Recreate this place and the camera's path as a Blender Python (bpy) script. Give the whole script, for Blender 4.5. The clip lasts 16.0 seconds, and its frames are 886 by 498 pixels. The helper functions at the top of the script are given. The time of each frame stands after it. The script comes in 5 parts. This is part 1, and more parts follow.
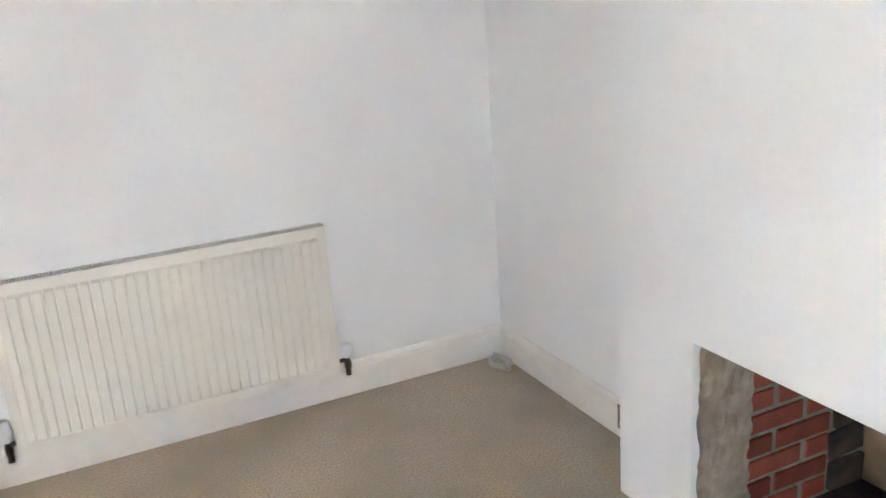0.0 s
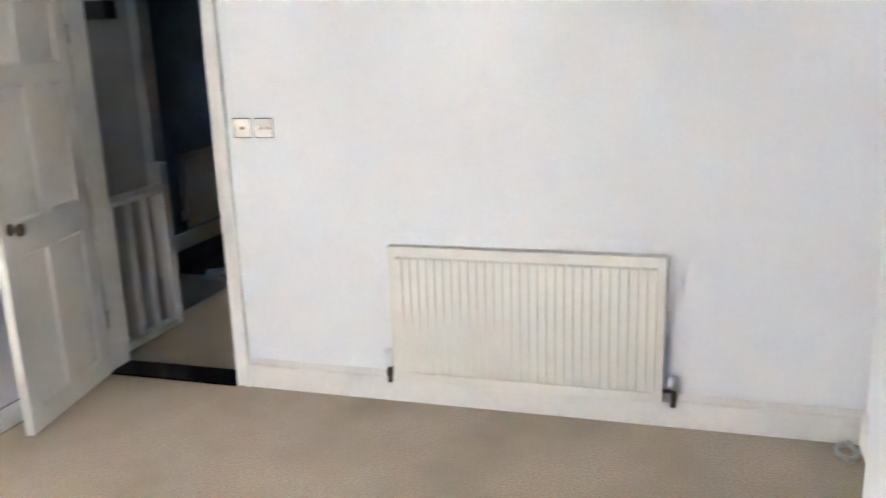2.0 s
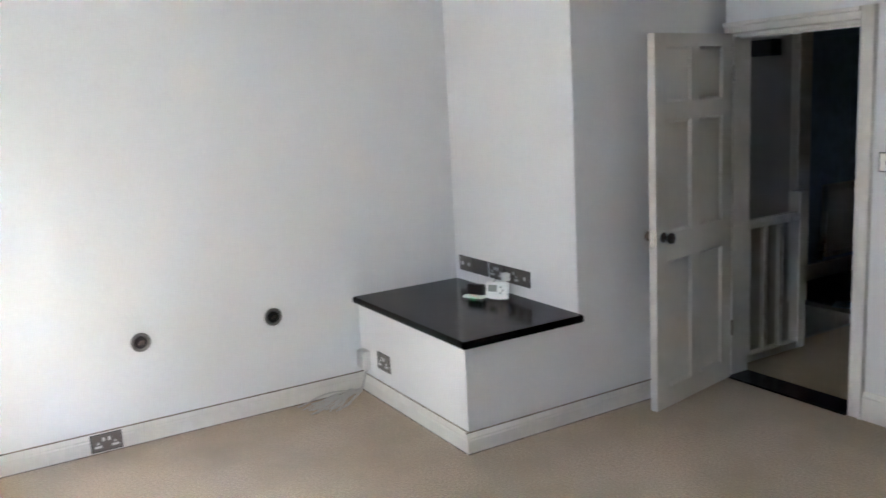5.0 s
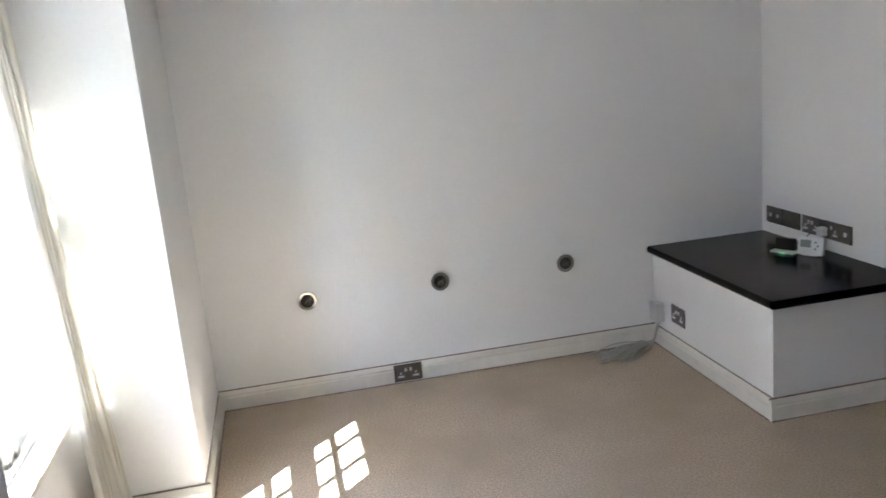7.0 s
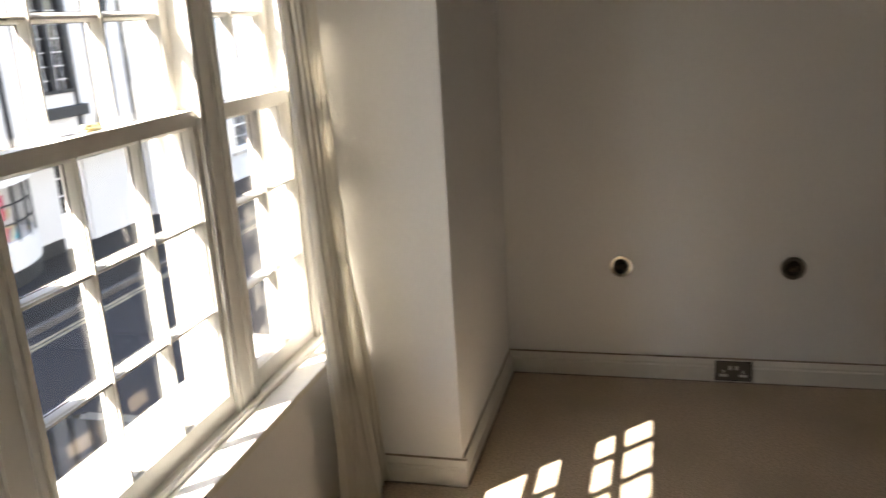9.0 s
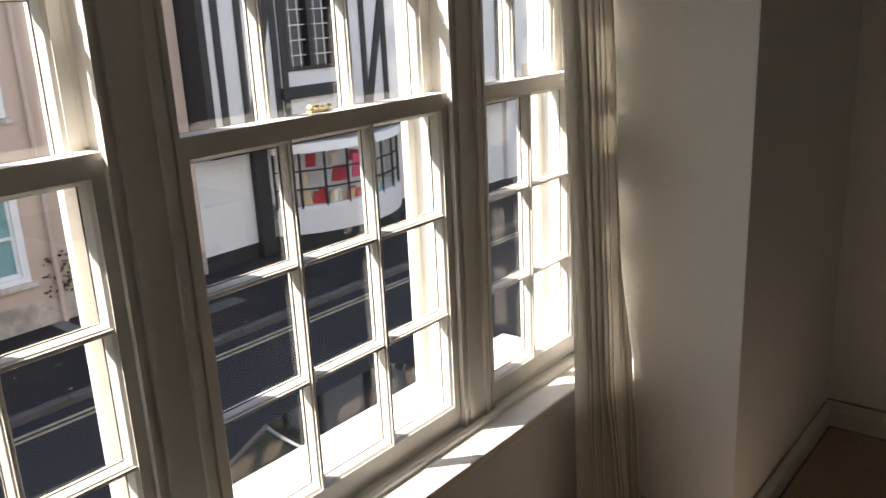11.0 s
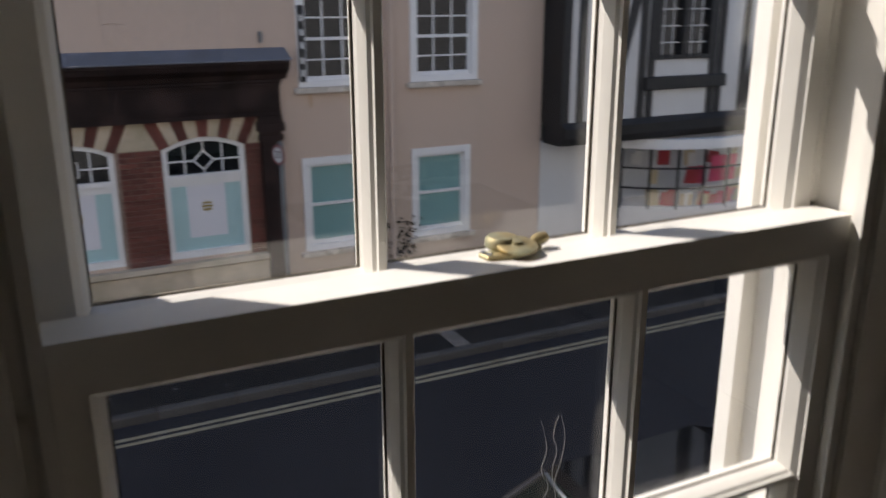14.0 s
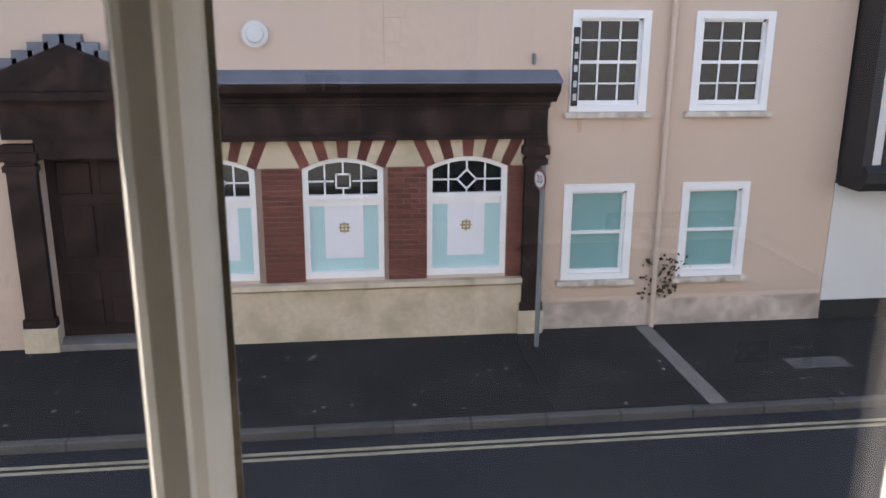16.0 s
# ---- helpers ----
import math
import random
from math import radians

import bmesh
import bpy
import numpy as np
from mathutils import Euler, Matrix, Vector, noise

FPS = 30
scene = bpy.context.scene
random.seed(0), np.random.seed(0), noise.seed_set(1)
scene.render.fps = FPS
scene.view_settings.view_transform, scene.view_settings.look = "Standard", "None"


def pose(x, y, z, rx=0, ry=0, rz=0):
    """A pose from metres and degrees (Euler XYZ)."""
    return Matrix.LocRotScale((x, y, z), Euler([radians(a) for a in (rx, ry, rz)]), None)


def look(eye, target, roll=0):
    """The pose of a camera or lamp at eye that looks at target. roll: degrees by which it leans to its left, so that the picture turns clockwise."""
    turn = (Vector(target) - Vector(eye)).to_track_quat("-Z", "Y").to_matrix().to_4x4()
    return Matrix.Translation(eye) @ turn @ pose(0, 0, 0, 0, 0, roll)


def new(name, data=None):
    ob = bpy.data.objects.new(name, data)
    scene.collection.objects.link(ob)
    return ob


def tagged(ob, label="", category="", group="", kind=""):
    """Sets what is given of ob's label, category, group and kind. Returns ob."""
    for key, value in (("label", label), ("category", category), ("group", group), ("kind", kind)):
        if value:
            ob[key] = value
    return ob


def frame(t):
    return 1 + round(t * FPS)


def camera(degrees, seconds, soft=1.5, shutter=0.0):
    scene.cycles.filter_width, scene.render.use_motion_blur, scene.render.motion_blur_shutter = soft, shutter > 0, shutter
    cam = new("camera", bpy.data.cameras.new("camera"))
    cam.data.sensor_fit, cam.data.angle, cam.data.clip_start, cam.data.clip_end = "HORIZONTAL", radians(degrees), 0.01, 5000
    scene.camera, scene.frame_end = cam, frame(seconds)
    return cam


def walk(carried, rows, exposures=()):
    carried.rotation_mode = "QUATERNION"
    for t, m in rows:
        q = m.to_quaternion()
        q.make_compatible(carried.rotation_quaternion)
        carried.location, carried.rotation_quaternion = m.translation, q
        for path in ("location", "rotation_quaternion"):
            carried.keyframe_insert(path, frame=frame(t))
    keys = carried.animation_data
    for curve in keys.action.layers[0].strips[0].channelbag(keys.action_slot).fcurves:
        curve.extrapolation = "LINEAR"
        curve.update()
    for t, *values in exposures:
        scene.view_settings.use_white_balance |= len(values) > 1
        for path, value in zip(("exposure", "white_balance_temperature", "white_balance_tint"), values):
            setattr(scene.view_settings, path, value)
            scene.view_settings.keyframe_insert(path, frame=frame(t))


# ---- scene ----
cam = camera(55.8, 16.0, shutter=0.4)

PATH = [
    (0, (1.151, -3.168, 1.613), (1.949, -1.428, 1.032), -4.1),
    (0.5, (1.427, -3.304, 1.644), (1.981, -1.478, 1.045), -7.6),
    (1, (1.746, -3.416, 1.669), (2.062, -1.525, 1.102), -8.7),
    (1.5, (1.932, -3.437, 1.68), (1.877, -1.504, 1.167), -2.2),
    (2, (2.166, -3.49, 1.684), (1.595, -1.638, 1.191), -2.0),
    (2.5, (2.35, -3.553, 1.681), (1.532, -1.793, 1.197), -1.6),
    (3, (2.367, -3.565, 1.697), (1.345, -1.904, 1.253), -1.1),
    (3.5, (2.382, -3.687, 1.717), (1.121, -2.194, 1.292), -1.2),
    (4, (2.428, -3.728, 1.721), (0.991, -2.395, 1.323), -1.6),
    (4.5, (2.451, -3.777, 1.723), (0.872, -2.607, 1.351), -2.3),
    (5, (2.45, -3.807, 1.727), (0.752, -2.814, 1.365), -3.2),
    (7.5, (2.258, -3.847, 1.733), (0.332, -3.609, 1.25), -4.6),
    (8, (2.055, -3.823, 1.718), (0.127, -3.714, 1.197), -3.6),
    (8.5, (1.875, -3.745, 1.689), (-0.047, -3.877, 1.154), -3.8),
    (9, (1.677, -3.623, 1.679), (-0.183, -4.12, 1.14), -3.4),
    (9.5, (1.564, -3.533, 1.667), (-0.179, -4.348, 1.121), -4.0),
    (10, (1.496, -3.536, 1.661), (-0.149, -4.531, 1.108), -4.0),
    (12.5, (0.759, -3.79, 1.693), (-0.475, -5.251, 1.109), -1.7),
    (13, (0.642, -3.978, 1.68), (-0.497, -5.506, 1.074), -2.3),
    (13.5, (0.548, -4.169, 1.675), (-0.502, -5.749, 1.043), -2.0),
    (14, (0.411, -4.258, 1.688), (-0.433, -5.975, 1.106), -0.1),
    (14.5, (0.207, -4.372, 1.71), (-0.309, -6.221, 1.149), 0.2),
    (15, (0.131, -4.478, 1.707), (-0.166, -6.376, 1.153), -0.3),
    (15.5, (0.1270, -4.5677, 1.7139), (-0.1115, -6.4819, 1.1859), 0.53),
    (16, (0.1238, -4.6741, 1.6981), (-0.1239, -6.5841, 1.1590), 0.42),
]
walk(cam, [(t, look(eye, target, roll)) for t, eye, target, roll in PATH],
     exposures=[(0, 6.45, 5700, 8), (1.5, 6.2, 5650, 8), (2.0, 6.65, 5650, 8), (2.6, 6.2, 5650, 8), (3.5, 5.95, 5600, 8), (5.2, 5.45, 5420, 7), (7.5, 4.5, 5600, 8), (8.5, 3.5, 6500, 10), (9, 2.8, 7000, 11), (10.2, 1.95, 7000, 12), (12.5, 0.8, 6800, 13), (14.5, 0.35, 6600, 13), (15.2, 0.75, 6700, 14), (15.6, 1.2, 6700, 14), (16, 1.55, 6700, 13)])

# ---- world, sun ----
ELEV, SUN = radians(45.8), Vector((0.736 * math.cos(radians(45.8)), -0.677 * math.cos(radians(45.8)), math.sin(radians(45.8))))
world = bpy.data.worlds.new("sky")
scene.world = world
world.use_nodes = True
wn = world.node_tree
sky = wn.nodes.new("ShaderNodeTexSky")
sky.sky_type, sky.sun_disc, sky.sun_elevation, sky.sun_rotation = "NISHITA", False, ELEV, radians(132.6)
wn.nodes["Background"].inputs["Strength"].default_value = 0.15
wn.links.new(sky.outputs["Color"], wn.nodes["Background"].inputs["Color"])
sun = new("sun", bpy.data.lights.new("sun", "SUN"))
sun.data.energy, sun.data.angle, sun.data.color = 4.6, radians(0.5), (1.0, 0.95, 0.88)
sun.matrix_world = look(SUN * 40, (0, 0, 0))


# ---- materials ----
def material(name, color, rough=0.6, metal=0.0, vary=0.06, grain=40.0, stain=1.5, bump=0.0, bump_scale=200.0, tint=None, piece=0.0, spec=0.5):
    """Base colour varied at two scales, fine relief, optionally varied from piece to piece."""
    m = bpy.data.materials.new(name)
    m.use_nodes = True
    nt = m.node_tree
    b = nt.nodes["Principled BSDF"]
    b.inputs["Roughness"].default_value, b.inputs["Metallic"].default_value = rough, metal
    b.inputs["Specular IOR Level"].default_value = spec
    co = nt.nodes.new("ShaderNodeTexCoord").outputs["Object"]

    def noise_at(scale, detail):
        n = nt.nodes.new("ShaderNodeTexNoise")
        n.inputs["Scale"].default_value, n.inputs["Detail"].default_value = scale, detail
        nt.links.new(co, n.inputs["Vector"])
        return n.outputs["Fac"]

    def mix(a, c, f):
        x = nt.nodes.new("ShaderNodeMix")
        x.data_type = "RGBA"
        for value, slot in ((f, 0), (a, 6), (c, 7)):
            if hasattr(value, "links"):
                nt.links.new(value, x.inputs[slot])
            elif slot:
                x.inputs[slot].default_value = (*value, 1)
            else:
                x.inputs[0].default_value = value
        return x.outputs[2]

    low = tuple(max(0, c * (1 - vary)) for c in color)
    high = tuple(min(1, c * (1 + vary)) for c in color)
    ramp = nt.nodes.new("ShaderNodeMapRange")
    ramp.inputs[1].default_value, ramp.inputs[2].default_value = 0.3, 0.7
    nt.links.new(noise_at(grain, 4), ramp.inputs[0])
    out = mix(low, high, ramp.outputs[0])
    r2 = nt.nodes.new("ShaderNodeMapRange")
    r2.inputs[1].default_value, r2.inputs[2].default_value = 0.42, 0.75
    nt.links.new(noise_at(stain, 5), r2.inputs[0])
    dirt = tint or tuple(c * (1 - 1.5 * vary) for c in color)
    out = mix(out, dirt, r2.outputs[0])
    if piece:
        info = nt.nodes.new("ShaderNodeObjectInfo")
        hsv = nt.nodes.new("ShaderNodeHueSaturation")
        mr = nt.nodes.new("ShaderNodeMapRange")
        mr.inputs[3].default_value, mr.inputs[4].default_value = 1 - piece, 1 + piece
        nt.links.new(info.outputs["Random"], mr.inputs[0])
        nt.links.new(mr.outputs[0], hsv.inputs["Value"])
        nt.links.new(out, hsv.inputs["Color"])
        out = hsv.outputs["Color"]
    nt.links.new(out, b.inputs["Base Color"])
    if bump:
        bp = nt.nodes.new("ShaderNodeBump")
        bp.inputs["Strength"].default_value, bp.inputs["Distance"].default_value = bump, 0.004
        nt.links.new(noise_at(bump_scale, 3), bp.inputs["Height"])
        nt.links.new(bp.outputs["Normal"], b.inputs["Normal"])
    return m


def glass_material(name, tint=(1, 1, 1), dust=0.006):
    m = bpy.data.materials.new(name)
    m.use_nodes = True
    nt = m.node_tree
    nt.nodes.clear()
    out = nt.nodes.new("ShaderNodeOutputMaterial")
    clear = nt.nodes.new("ShaderNodeBsdfTransparent")
    clear.inputs[0].default_value = (*tint, 1)
    gloss = nt.nodes.new("ShaderNodeBsdfGlossy")
    gloss.inputs["Roughness"].default_value = 0.0
    facing = nt.nodes.new("ShaderNodeLayerWeight")
    power = nt.nodes.new("ShaderNodeMath")
    power.operation, power.inputs[1].default_value = "POWER", 5
    nt.links.new(facing.outputs["Facing"], power.inputs[0])
    fres = nt.nodes.new("ShaderNodeMapRange")
    fres.inputs[3].default_value, fres.inputs[4].default_value = 0.055, 0.95
    nt.links.new(power.outputs[0], fres.inputs[0])
    a = nt.nodes.new("ShaderNodeMixShader")
    nt.links.new(fres.outputs[0], a.inputs[0])
    nt.links.new(clear.outputs[0], a.inputs[1])
    nt.links.new(gloss.outputs[0], a.inputs[2])
    film_dirt = nt.nodes.new("ShaderNodeBsdfDiffuse")
    film_dirt.inputs[0].default_value = (0.6, 0.6, 0.58, 1)
    n = nt.nodes.new("ShaderNodeTexNoise")
    n.inputs["Scale"].default_value, n.inputs["Detail"].default_value = 9, 8
    tc = nt.nodes.new("ShaderNodeTexCoord")
    nt.links.new(tc.outputs["Object"], n.inputs["Vector"])
    mr = nt.nodes.new("ShaderNodeMapRange")
    mr.inputs[1].default_value, mr.inputs[2].default_value, mr.inputs[3].default_value, mr.inputs[4].default_value = 0.45, 0.8, dust * 0.2, dust
    nt.links.new(n.outputs["Fac"], mr.inputs[0])
    fine = nt.nodes.new("ShaderNodeTexNoise")
    fine.inputs["Scale"].default_value, fine.inputs["Detail"].default_value = 95, 2
    nt.links.new(tc.outputs["Object"], fine.inputs["Vector"])
    speck = nt.nodes.new("ShaderNodeMapRange")
    speck.inputs[1].default_value, speck.inputs[2].default_value, speck.inputs[4].default_value = 0.74, 0.82, 0.10
    nt.links.new(fine.outputs["Fac"], speck.inputs[0])
    both = nt.nodes.new("ShaderNodeMath")
    nt.links.new(mr.outputs[0], both.inputs[0])
    nt.links.new(speck.outputs[0], both.inputs[1])
    c = nt.nodes.new("ShaderNodeMixShader")
    nt.links.new(both.outputs[0], c.inputs[0])
    nt.links.new(a.outputs[0], c.inputs[1])
    nt.links.new(film_dirt.outputs[0], c.inputs[2])
    nt.links.new(c.outputs[0], out.inputs[0])
    return m


def cloth_material(name, color):
    m = material(name, color, rough=0.9, vary=0.04, grain=300, stain=6, bump=0.15, bump_scale=900)
    nt = m.node_tree
    b = nt.nodes["Principled BSDF"]
    tr = nt.nodes.new("ShaderNodeBsdfTranslucent")
    tr.inputs[0].default_value = (0.86, 0.84, 0.79, 1)
    mx = nt.nodes.new("ShaderNodeMixShader")
    mx.inputs[0].default_value = 0.60
    nt.links.new(b.outputs[0], mx.inputs[1])
    nt.links.new(tr.outputs[0], mx.inputs[2])
    nt.links.new(mx.outputs[0], nt.nodes["Material Output"].inputs[0])
    return m


def lamp_material(name, color, strength):
    m = bpy.data.materials.new(name)
    m.use_nodes = True
    b = m.node_tree.nodes["Principled BSDF"]
    b.inputs["Emission Color"].default_value, b.inputs["Emission Strength"].default_value = (*color, 1), strength
    return m


WALL = material("white_emulsion", (0.85, 0.85, 0.845), 0.85, vary=0.012, grain=60, stain=0.8, bump=0.12, bump_scale=120, spec=0.25)
CEIL = material("ceiling_white", (0.82, 0.82, 0.80), 0.9, vary=0.01, grain=60)
GLOSS = material("white_gloss_paint", (0.80, 0.775, 0.72), 0.38, vary=0.035, grain=25, stain=5, bump=0.05, bump_scale=60)
DOORP = material("cream_door_paint", (0.76, 0.73, 0.66), 0.42, vary=0.02, grain=20, stain=3, bump=0.06, bump_scale=70)
RADP = material("radiator_enamel", (0.80, 0.77, 0.69), 0.32, vary=0.012, grain=30, stain=3)
PAPER = material("blue_white_leaflet", (0.50, 0.62, 0.68), 0.6, vary=0.2, grain=25, stain=12, tint=(0.75, 0.75, 0.74))
GRILLE = material("radiator_grille", (0.13, 0.13, 0.125), 0.5, vary=0.1)
CARPET = material("beige_carpet", (0.54, 0.44, 0.335), 0.95, vary=0.30, grain=120, stain=2.0, bump=1.0, bump_scale=140, tint=(0.43, 0.355, 0.265), spec=0.1)
DARKWOOD = material("dark_stained_wood", (0.010, 0.007, 0.006), 0.16, vary=0.25, grain=30, stain=5, bump=0.015, bump_scale=80, spec=0.10)
STEEL = material("brushed_steel", (0.24, 0.225, 0.21), 0.4, 1.0, vary=0.08, grain=120)
CHROME = material("chrome", (0.6, 0.58, 0.55), 0.15, 1.0, vary=0.04)
BRONZE = material("aged_valve_brass", (0.13, 0.105, 0.085), 0.3, 1.0, vary=0.15)
BRASS = material("tarnished_brass", (0.38, 0.30, 0.15), 0.55, 0.7, vary=0.25, grain=90, stain=30, tint=(0.40, 0.44, 0.33))
WHITEP = material("white_plastic", (0.78, 0.78, 0.76), 0.35, vary=0.015)
GREYP = material("grey_screen", (0.28, 0.30, 0.27), 0.2, vary=0.05)
BLACKP = material("black_plastic", (0.012, 0.012, 0.013), 0.3, vary=0.1)
CABLE = material("grey_cable", (0.58, 0.56, 0.53), 0.5, vary=0.08)
SEAM = material("dark_seam", (0.24, 0.20, 0.165), 0.95, vary=0.5, grain=30, stain=9, tint=(0.40, 0.36, 0.31))
# near-black that paints the shade inside the wall outlets and the shop
SHADE_BLACK = material("shaded_inside", (0.02, 0.018, 0.015), 0.9, vary=0.2)
PLASTER = material("rough_cement_plaster", (0.38, 0.31, 0.24), 0.95, vary=0.25, grain=18, stain=6, bump=1.0, bump_scale=35, tint=(0.24, 0.20, 0.16))
BRICK = material("orange_red_brick", (0.26, 0.062, 0.035), 0.85, vary=0.2, grain=45, stain=14, bump=0.5, bump_scale=150, piece=0.18)
SOOT = material("sooty_brick", (0.035, 0.028, 0.024), 0.95, vary=0.4, grain=20, stain=7, bump=0.8, bump_scale=60, tint=(0.10, 0.07, 0.05))
PALEBRICK = material("bare_stone", (0.42, 0.29, 0.19), 0.9, vary=0.2, grain=15, stain=5, bump=0.7, bump_scale=50)
CURTAIN = cloth_material("cream_cotton", (0.84, 0.81, 0.75))
PUTTY = material("weathered_putty", (0.10, 0.085, 0.065), 0.9, vary=0.5, grain=90, stain=25, tint=(0.30, 0.27, 0.22))
GLASS = glass_material("window_glass")
BLUEWALL = material("blue_grey_patterned_paper", (0.38, 0.46, 0.56), 0.8, vary=0.12, grain=14, stain=9, tint=(0.43, 0.51, 0.60))
GREYWALL = material("landing_paint", (0.52, 0.50, 0.47), 0.85, vary=0.02)
PINK = material("pink_buff_render", (0.57, 0.445, 0.36), 0.9, vary=0.05, grain=10, stain=0.7, bump=0.35, bump_scale=25, tint=(0.53, 0.43, 0.35))
STAINED = material("damp_render", (0.50, 0.43, 0.38), 0.9, vary=0.25, grain=7, stain=2.2, bump=0.6, bump_scale=20, tint=(0.22, 0.18, 0.14))
STONE = material("cream_stone", (0.56, 0.47, 0.35), 0.9, vary=0.1, grain=12, stain=2, bump=0.3, bump_scale=30, tint=(0.36, 0.31, 0.21))
BLACKST = material("blackened_wood", (0.018, 0.011, 0.010), 0.75, vary=0.4, grain=14, stain=3, bump=0.5, bump_scale=25, tint=(0.050, 0.030, 0.027), spec=0.2)
SILLST = material("weathered_sill", (0.60, 0.55, 0.48), 0.9, vary=0.2, grain=9, stain=6, bump=0.4, bump_scale=25, tint=(0.26, 0.21, 0.16))
RUST = material("rust_streak", (0.50, 0.35, 0.24), 0.9, vary=0.1, grain=20, stain=9, tint=(0.56, 0.44, 0.355))
LEAD = material("lead_flashing", (0.15, 0.165, 0.20), 0.7, vary=0.2, grain=8, stain=2)
REDBRICK = material("dark_red_brick", (0.150, 0.050, 0.038), 0.9, vary=0.3, grain=30, stain=5, piece=0.28)
WALLMORTAR = material("pale_mortar", (0.28, 0.20, 0.16), 0.95, vary=0.2, grain=40)
FIREMORTAR = material("grey_mortar", (0.27, 0.235, 0.20), 0.95, vary=0.2, grain=40, bump=0.5, bump_scale=80)
MORTAR = material("mortar", (0.17, 0.115, 0.09), 0.95, vary=0.2, grain=40)
EXTWHITE = material("white_exterior_paint", (0.80, 0.80, 0.80), 0.6, vary=0.03, grain=12, stain=2)
OFFWHITE = material("white_limewash", (0.64, 0.64, 0.635), 0.85, vary=0.04, grain=9, stain=1.2, bump=0.3, bump_scale=15)
TIMBER = material("black_timber", (0.016, 0.016, 0.018), 0.6, vary=0.3, grain=14, stain=3, bump=0.3, bump_scale=40)
TEAL = material("teal_blind", (0.19, 0.36, 0.36), 0.5, vary=0.05, grain=5, stain=1)
PALEBLUE = material("pale_blue_film", (0.42, 0.62, 0.64), 0.5, vary=0.03)
POSTER = material("white_poster", (0.75, 0.75, 0.80), 0.6, vary=0.02)
GOLD = material("gold_print", (0.33, 0.25, 0.07), 0.5, vary=0.1)
DARKGLASS = material("dark_window", (0.012, 0.013, 0.015), 0.05, vary=0.3, grain=3)
ASPHALT = material("asphalt", (0.034, 0.035, 0.040), 0.9, vary=0.4, grain=45, stain=0.9, bump=0.5, bump_scale=120, tint=(0.026, 0.027, 0.032), spec=0.15)
PAVE = material("dark_pavement", (0.024, 0.024, 0.025), 0.92, vary=0.45, grain=30, stain=1.2, bump=0.5, bump_scale=90, tint=(0.035, 0.034, 0.033), spec=0.15)
KERB = material("kerb_stone", (0.085, 0.082, 0.08), 0.9, vary=0.2, grain=25, stain=3, piece=0.15)
SLAB = material("pale_slab", (0.19, 0.175, 0.16), 0.9, vary=0.2, grain=14, stain=4)
YELLOW = material("worn_yellow_line", (0.34, 0.31, 0.22), 0.9, vary=0.15, grain=20, stain=5, tint=(0.22, 0.19, 0.12))
SLATE = material("roof_slate", (0.10, 0.10, 0.11), 0.8, vary=0.2, grain=8)
CARPAINT = material("black_car_paint", (0.006, 0.006, 0.007), 0.05, 0.0, vary=0.1)
TYRE = material("tyre_rubber", (0.015, 0.015, 0.015), 0.85, vary=0.1)
CARGLASS = glass_material("car_glass", (0.55, 0.68, 0.63), 0.03)
RED = material("faded_sign_red", (0.22, 0.07, 0.07), 0.4, vary=0.03)
GREYPOLE = material("galvanised_grey", (0.20, 0.21, 0.22), 0.6, 0.3, vary=0.1)
IVY = material("dry_ivy", (0.07, 0.05, 0.03), 0.9, vary=0.5, grain=30)
BOOKS = [material("book_" + n, c, 0.6, vary=0.08) for n, c in (("pink", (0.55, 0.07, 0.14)), ("white", (0.72, 0.70, 0.66)), ("teal", (0.10, 0.36, 0.42)), ("red", (0.40, 0.04, 0.05)), ("buff", (0.55, 0.45, 0.28)))]
LED = lamp_material("green_led", (0.05, 1.0, 0.3), 0.04)


# ---- mesh helpers ----
def bx(bm, x0, y0, z0, x1, y1, z1, m=None):
    r = bmesh.ops.create_cube(bm, size=1.0)
    mat = Matrix.Translation(((x0 + x1) / 2, (y0 + y1) / 2, (z0 + z1) / 2)) @ Matrix.Diagonal((abs(x1 - x0), abs(y1 - y0), abs(z1 - z0), 1))
    bmesh.ops.transform(bm, matrix=(m or Matrix()) @ mat, verts=r["verts"])
    return bm


def box(x0, y0, z0, x1, y1, z1, bevel=0.0, seg=2):
    bm = bx(bmesh.new(), x0, y0, z0, x1, y1, z1)
    if bevel:
        bmesh.ops.bevel(bm, geom=bm.edges[:], offset=bevel, segments=seg, profile=0.6, affect="EDGES")
    return bm


def cyl(bm, p0, p1, r0, r1=None, n=20):
    p0, p1 = Vector(p0), Vector(p1)
    d = p1 - p0
    r = bmesh.ops.create_cone(bm, cap_ends=True, segments=n, radius1=r0, radius2=r0 if r1 is None else r1, depth=d.length)
    bmesh.ops.transform(bm, matrix=Matrix.Translation((p0 + p1) / 2) @ d.to_track_quat("Z", "Y").to_matrix().to_4x4(), verts=r["verts"])
    return bm


def lathe(bm, base, axis, profile, n=24):
    """profile: (along, radius) pairs turned about the axis from base."""
    q = Matrix.Translation(base) @ Vector(axis).to_track_quat("Z", "Y").to_matrix().to_4x4()
    rings = [[bm.verts.new(q @ Vector((r * math.cos(2 * math.pi * i / n), r * math.sin(2 * math.pi * i / n), a))) for i in range(n)] for a, r in profile]
    for a, b in zip(rings, rings[1:]):
        for i in range(n):
            bm.faces.new((a[i], a[(i + 1) % n], b[(i + 1) % n], b[i]))
    for ring, flip in ((rings[0], True), (rings[-1], False)):
        bm.faces.new(ring[::-1] if flip else ring)
    return bm


